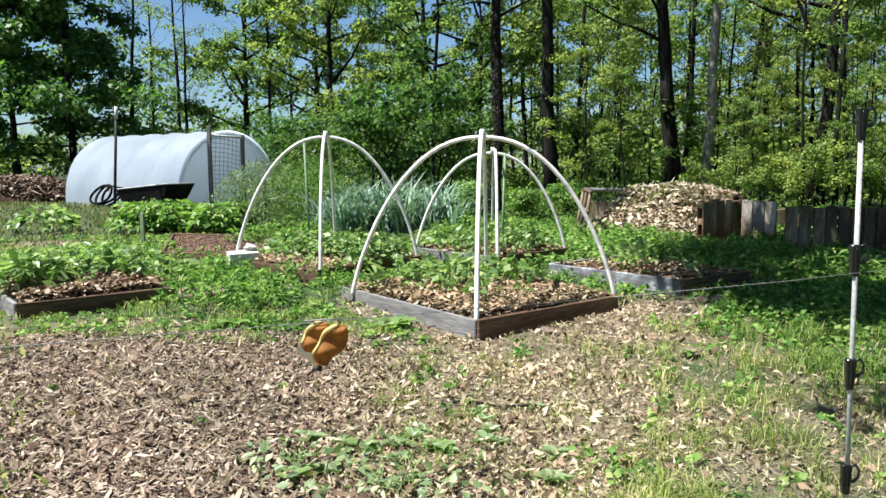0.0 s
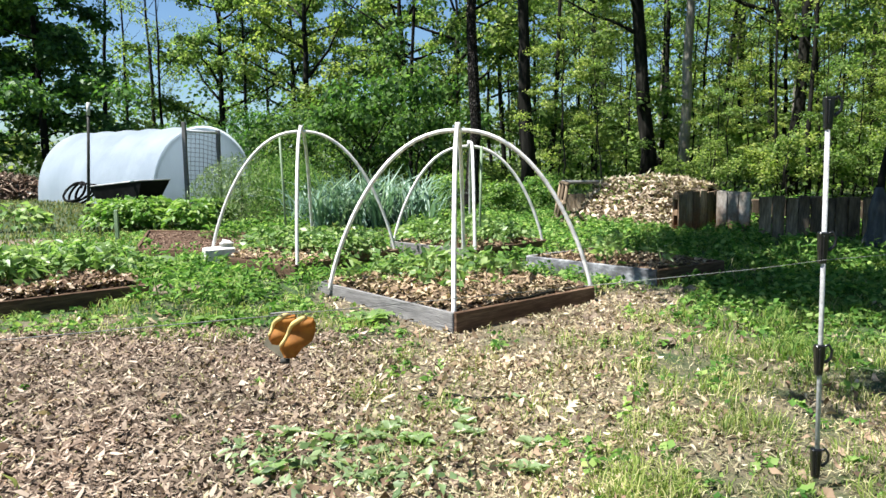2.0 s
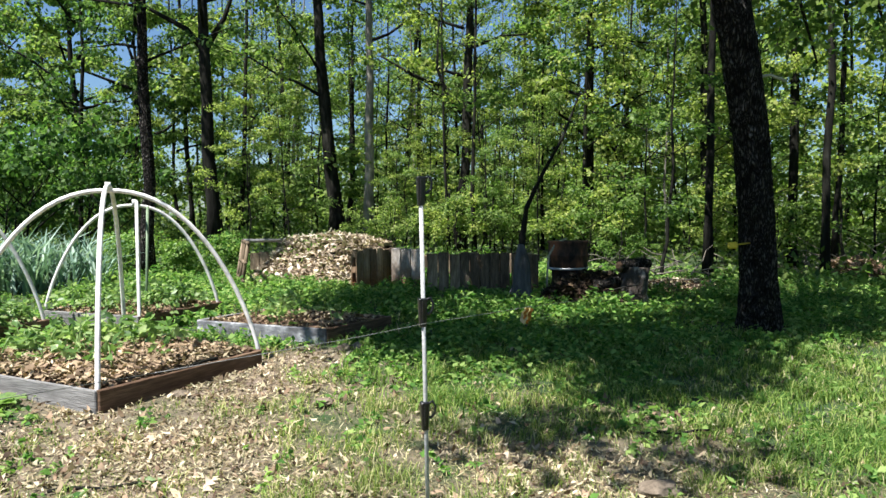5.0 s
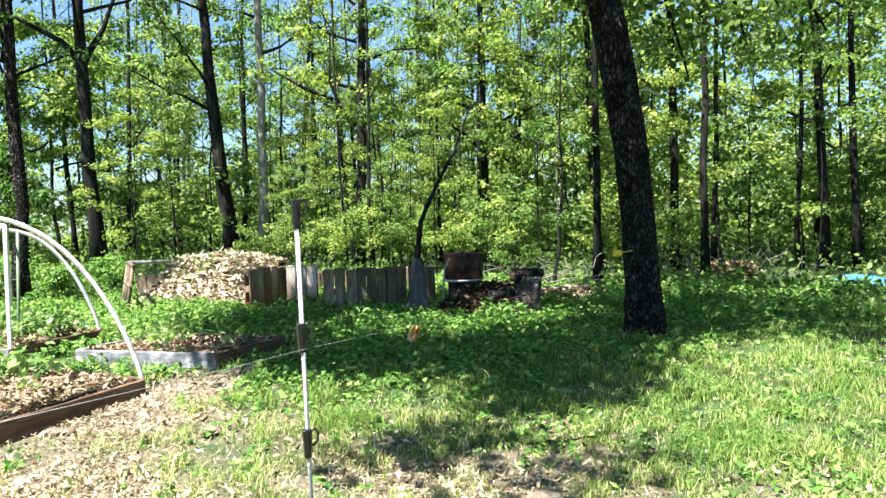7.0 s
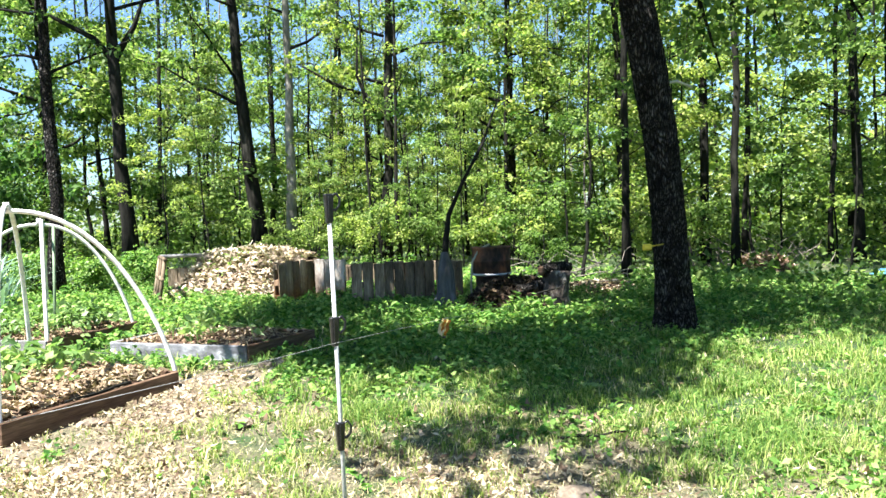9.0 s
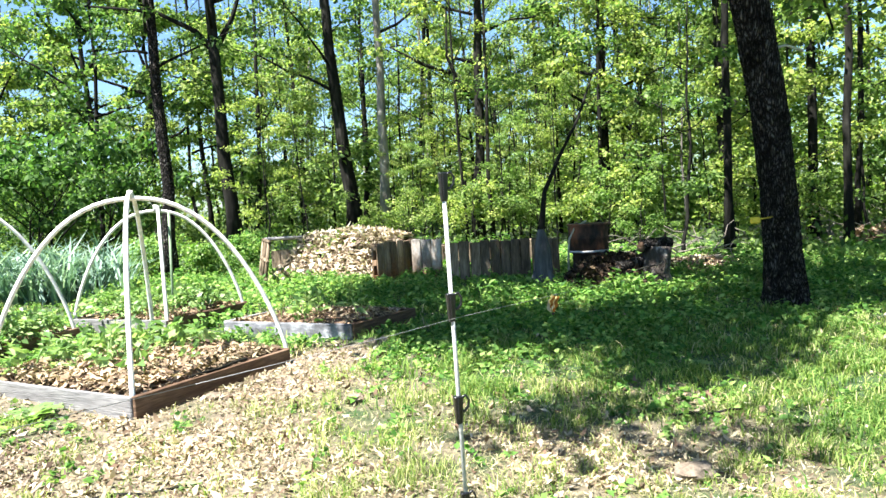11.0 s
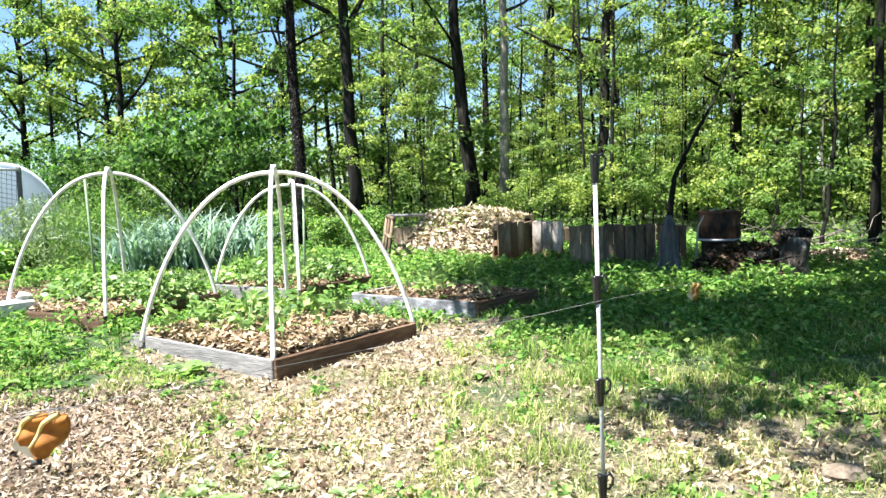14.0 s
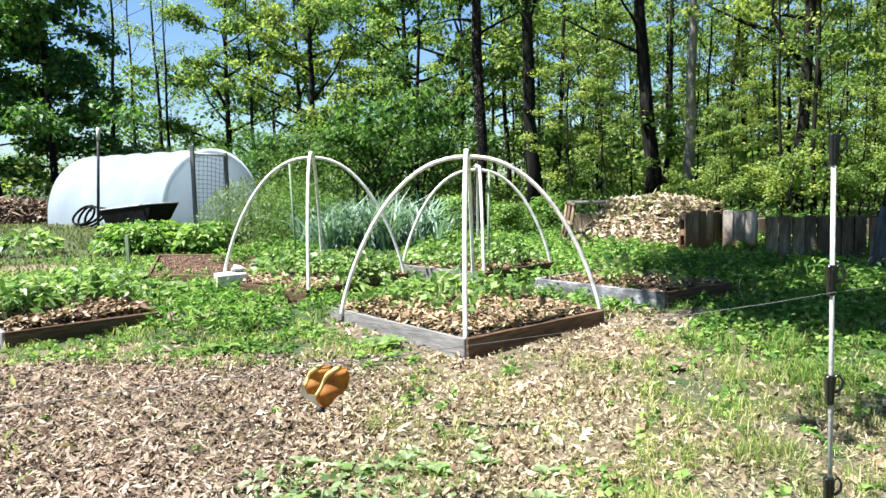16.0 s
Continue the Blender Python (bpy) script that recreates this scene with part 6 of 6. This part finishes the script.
def rosette(x, y, scale, seed, label="broad-leaved green weed growing in a rosette", mat="bed_leaf"):
    t = empty("weed", (x, y, float(gz(x, y))), label, "weed", "broad-leaved weeds")
    r = np.random.default_rng(700 + seed)
    for i in range(int(r.integers(11, 17))):
        a, l, w = i * 2.4 + r.uniform(-0.6, 0.6), scale * r.uniform(0.08, 0.19), scale * r.uniform(0.034, 0.058)
        rise = r.uniform(0.5, 1.3)
        verts = []
        for j in range(7):
            u = j / 6
            h = l * rise * (0.75 * u - 0.5 * u * u) * r.uniform(0.9, 1.1) + 0.01
            half = w * math.sin(math.pi * (0.08 + 0.9 * u)) ** 0.7 * r.uniform(0.8, 1.2)
            for s_ in (-1, 0, 1):
                verts.append((math.cos(a) * l * u - math.sin(a) * half * s_, math.sin(a) * l * u + math.cos(a) * half * s_, h + 0.012 * abs(s_)))
        q = np.array([j * 3 + m for j in range(6) for m in range(2)])
        link_mesh("leaf", array_mesh("leaf", verts, np.stack([q, q + 1, q + 4, q + 3], 1), True), M[mat], t)


for k, (x, y, sc) in enumerate(((-0.26, 5.53, 1.25), (-0.23, 2.54, 0.55), (0.0, 2.88, 0.6), (0.37, 2.91, 0.55), (4.66, 4.37, 0.7))):
    rosette(x, y, sc, k)

for k, (x, y) in enumerate(((-0.25, 3.00), (-0.12, 2.96), (-0.30, 2.75), (0.31, 2.52), (0.15, 2.93), (-0.00, 2.87), (-0.29, 2.99), (-0.11, 2.40), (0.25, 2.51), (0.17, 2.95), (-0.10, 2.60), (0.20, 2.47), (0.22, 3.05), (0.10, 2.58), (0.57, 3.33), (0.53, 3.46), (0.91, 2.58), (0.61, 3.17), (0.91, 2.87), (0.87, 2.59), (0.58, 3.03), (0.66, 3.01), (0.27, 3.14), (0.86, 3.55), (0.21, 2.76), (0.39, 2.87))):
    rosette(x, y, 0.3 + 0.03 * (k % 7), 40 + k, "pale grey-green leafy weed in the litter", "pale_weed")

wr = np.random.default_rng(93)
for k in range(46):
    x, y = (wr.uniform(-5.4, -1.4), wr.uniform(6.9, 10.6)) if k < 40 else (wr.uniform(-2.0, -0.9), wr.uniform(5.4, 7.6))
    if not in_any_bed(x, y, 0.05):
        rosette(x, y, wr.uniform(1.2, 2.2) if y > 7.8 else wr.uniform(0.5, 0.85), 200 + k, "leafy pale green weed between the beds", "pale_weed" if k % 2 else "bed_leaf")

# ---- shrubs and far left ----
def shrub(x, y, scale, mat_kind, label, squash=1.0, seed=0, fine=0.4):
    t = empty("shrub", (x, y, float(gz(x, y))), label, "shrub")
    r = np.random.default_rng(300 + seed)
    if fine > 0.3:
        pos, face = [], []
        for _ in range(26):
            a, k, h = r.uniform(0, 2 * math.pi), math.sqrt(r.random()), r.uniform(0.15, 1.45)
            w = (1 - 0.45 * (h / 1.5) ** 2) * 0.8
            p, d = lump_arrays(r, np.array([math.cos(a) * k * w, math.sin(a) * k * w, h * squash]) * scale, scale * r.uniform(0.2, 0.42), 110, 0.7)
            pos.append(p)
            face.append(d)
        pos, face = np.concatenate(pos), np.concatenate(face)
        pos[:, 2] = np.abs(pos[:, 2])
        along = unit(np.cross(face, r.normal(size=pos.shape)) - [0, 0, 0.2])
        link_mesh("foliage", array_mesh("foliage", *leaf_arrays(pos, r.uniform(0.05, 0.1, len(pos)) * scale ** 0.6, along, 0.65, 0.25, r, face)), M[mat_kind], t)
        tube("stem", [(0, 0, -0.05), (0.02, 0, 0.6 * scale), (0, 0.03, 1.1 * scale)], [0.03, 0.02, 0.01], M["bark"], t, 6)
        return
    n = 7000
    a, k, z = r.uniform(0, 2 * np.pi, n), np.sqrt(r.random(n)), r.random(n)
    lump = 1 + 0.25 * np.sin(3 * a + seed) * np.cos(5 * z)
    p = np.stack([np.cos(a) * k * lump, np.sin(a) * k * lump, (0.08 + z * 1.5 * squash) * (1 - 0.35 * k * k)], 1) * scale
    link_mesh("foliage", array_mesh("foliage", *leaf_arrays(p, r.uniform(0.05, 0.11, n) * scale, unit(r.normal(size=(n, 3)) * 0.6 + [0, 0, 0.7]), fine, 0.2, r)), M[mat_kind], t)
    tube("stem", [(0, 0, -0.05), (0.02, 0, 0.6 * scale), (0, 0.03, 1.1 * scale)], [0.03, 0.02, 0.01], M["bark"], t, 6)


shrub(-3.95, 13.5, 0.85, "pale_weed", "feathery light green shrub beside the leeks", 1.0, 1, 0.26)
shrub(-3.05, 13.3, 0.75, "weed", "feathery light green shrub beside the leeks", 1.1, 2, 0.26)
shrub(-7.6, 26.5, 2.0, "cedar_leaf", "rounded dark green shrub behind the greenhouse", 1.1, 3)
shrub(-5.4, 25.5, 2.0, "shade_toned_leaf", "rounded green shrub behind the greenhouse", 1.1, 4)
shrub(-3.4, 24.0, 1.6, "shade_toned_leaf", "rounded green shrub at the wood's edge", 1.1, 5)
for k, (x, y, sc) in enumerate(((-16.5, 28.5, 1.3), (-14.2, 28.0, 1.5), (-12.4, 28.6, 1.4), (-10.6, 28.0, 1.7), (-8.8, 27.6, 1.6), (-1.5, 23.0, 1.4), (-19.5, 29.0, 1.5))):
    shrub(x, y, sc, "cedar_leaf", "dark green shrub in the shade behind the greenhouse", 1.0, 20 + k)
for k, (x, y, sc) in enumerate(((-2.6, 20.2, 1.4), (0.3, 18.9, 1.2), (-4.6, 22.0, 1.5))):
    shrub(x, y, sc, "shade_toned_leaf", "leafy green shrub at the wood's edge", 1.2, 40 + k)
shrub(1.9, 14.6, 0.7, "weed", "clump of leafy green weeds near the bins", 0.6, 6)
shrub(0.2, 14.2, 0.8, "crop_leaf", "clump of light green leafy weeds", 0.55, 7)
shrub(1.1, 13.4, 0.6, "crop_leaf", "clump of light green leafy weeds", 0.6, 8)




def brush_bank():
    heap("brush_bank", (-15.8, 23.6, 0.2), 2.6, 1.0, 0.85, "soil", "chips", 2600, "bank of old brush and firewood beyond the lawn", "brush pile", (0.1, 0.4), 9)
    heap("brush_bank", (-20.0, 23.5, 0.2), 2.6, 1.0, 0.9, "soil", "chips", 2600, "bank of old brush and firewood beyond the lawn", "brush pile", (0.1, 0.4), 10)
    heap("brush_heap", (12.7, 9.9, 0.13), 0.6, 0.4, 0.34, "soil", "brown_leaf", 900, "low heap of reddish-brown dry branches", "brush pile", (0.08, 0.3), 11)


brush_bank()


def lawn():
    r = np.random.default_rng(71)
    n = 16000
    x, y = r.uniform(-17, -3.6, n), r.uniform(9.5, 24.5, n)
    p = np.stack([x, y, gz(x, y)], 1)
    stuff("lawn", blade_arrays(p, r.uniform(0.04, 0.12, n), r.uniform(0.02, 0.04, n), 0.6, r), M["lawn"], "dull olive-green lawn before the greenhouse", "grass")


lawn()


def tarp():
    bm = bmesh.new()
    bmesh.ops.create_grid(bm, x_segments=12, y_segments=8, size=0.5)
    for v in bm.verts:
        v.co.z = 0.1 + 0.1 * noise.noise(v.co * 4) - 0.3 * v.co.length ** 2
        v.co.x *= 0.8
    ob = part("tarp", bm, M["blue_tarp"], None, "", True)
    ob.location = (13.8, 7.9, 0.1)
    tagged(ob, "crumpled blue tarpaulin lying on the ground", "tarp")


tarp()


def yellow_tag():
    t = empty("tag", (6.6, 5.98, 1.02), "small yellow plastic insulator tag fixed to the oak", "tag")
    part("plate", box_bm((0.13, 0.03, 0.07), (0.02, 0, 0), 0.014), M["yellow"], t)
    tube("peg", [(0, 0, 0), (0.3, 0.05, 0.02)], [0.008, 0.008], M["yellow"], t, 6)


yellow_tag()
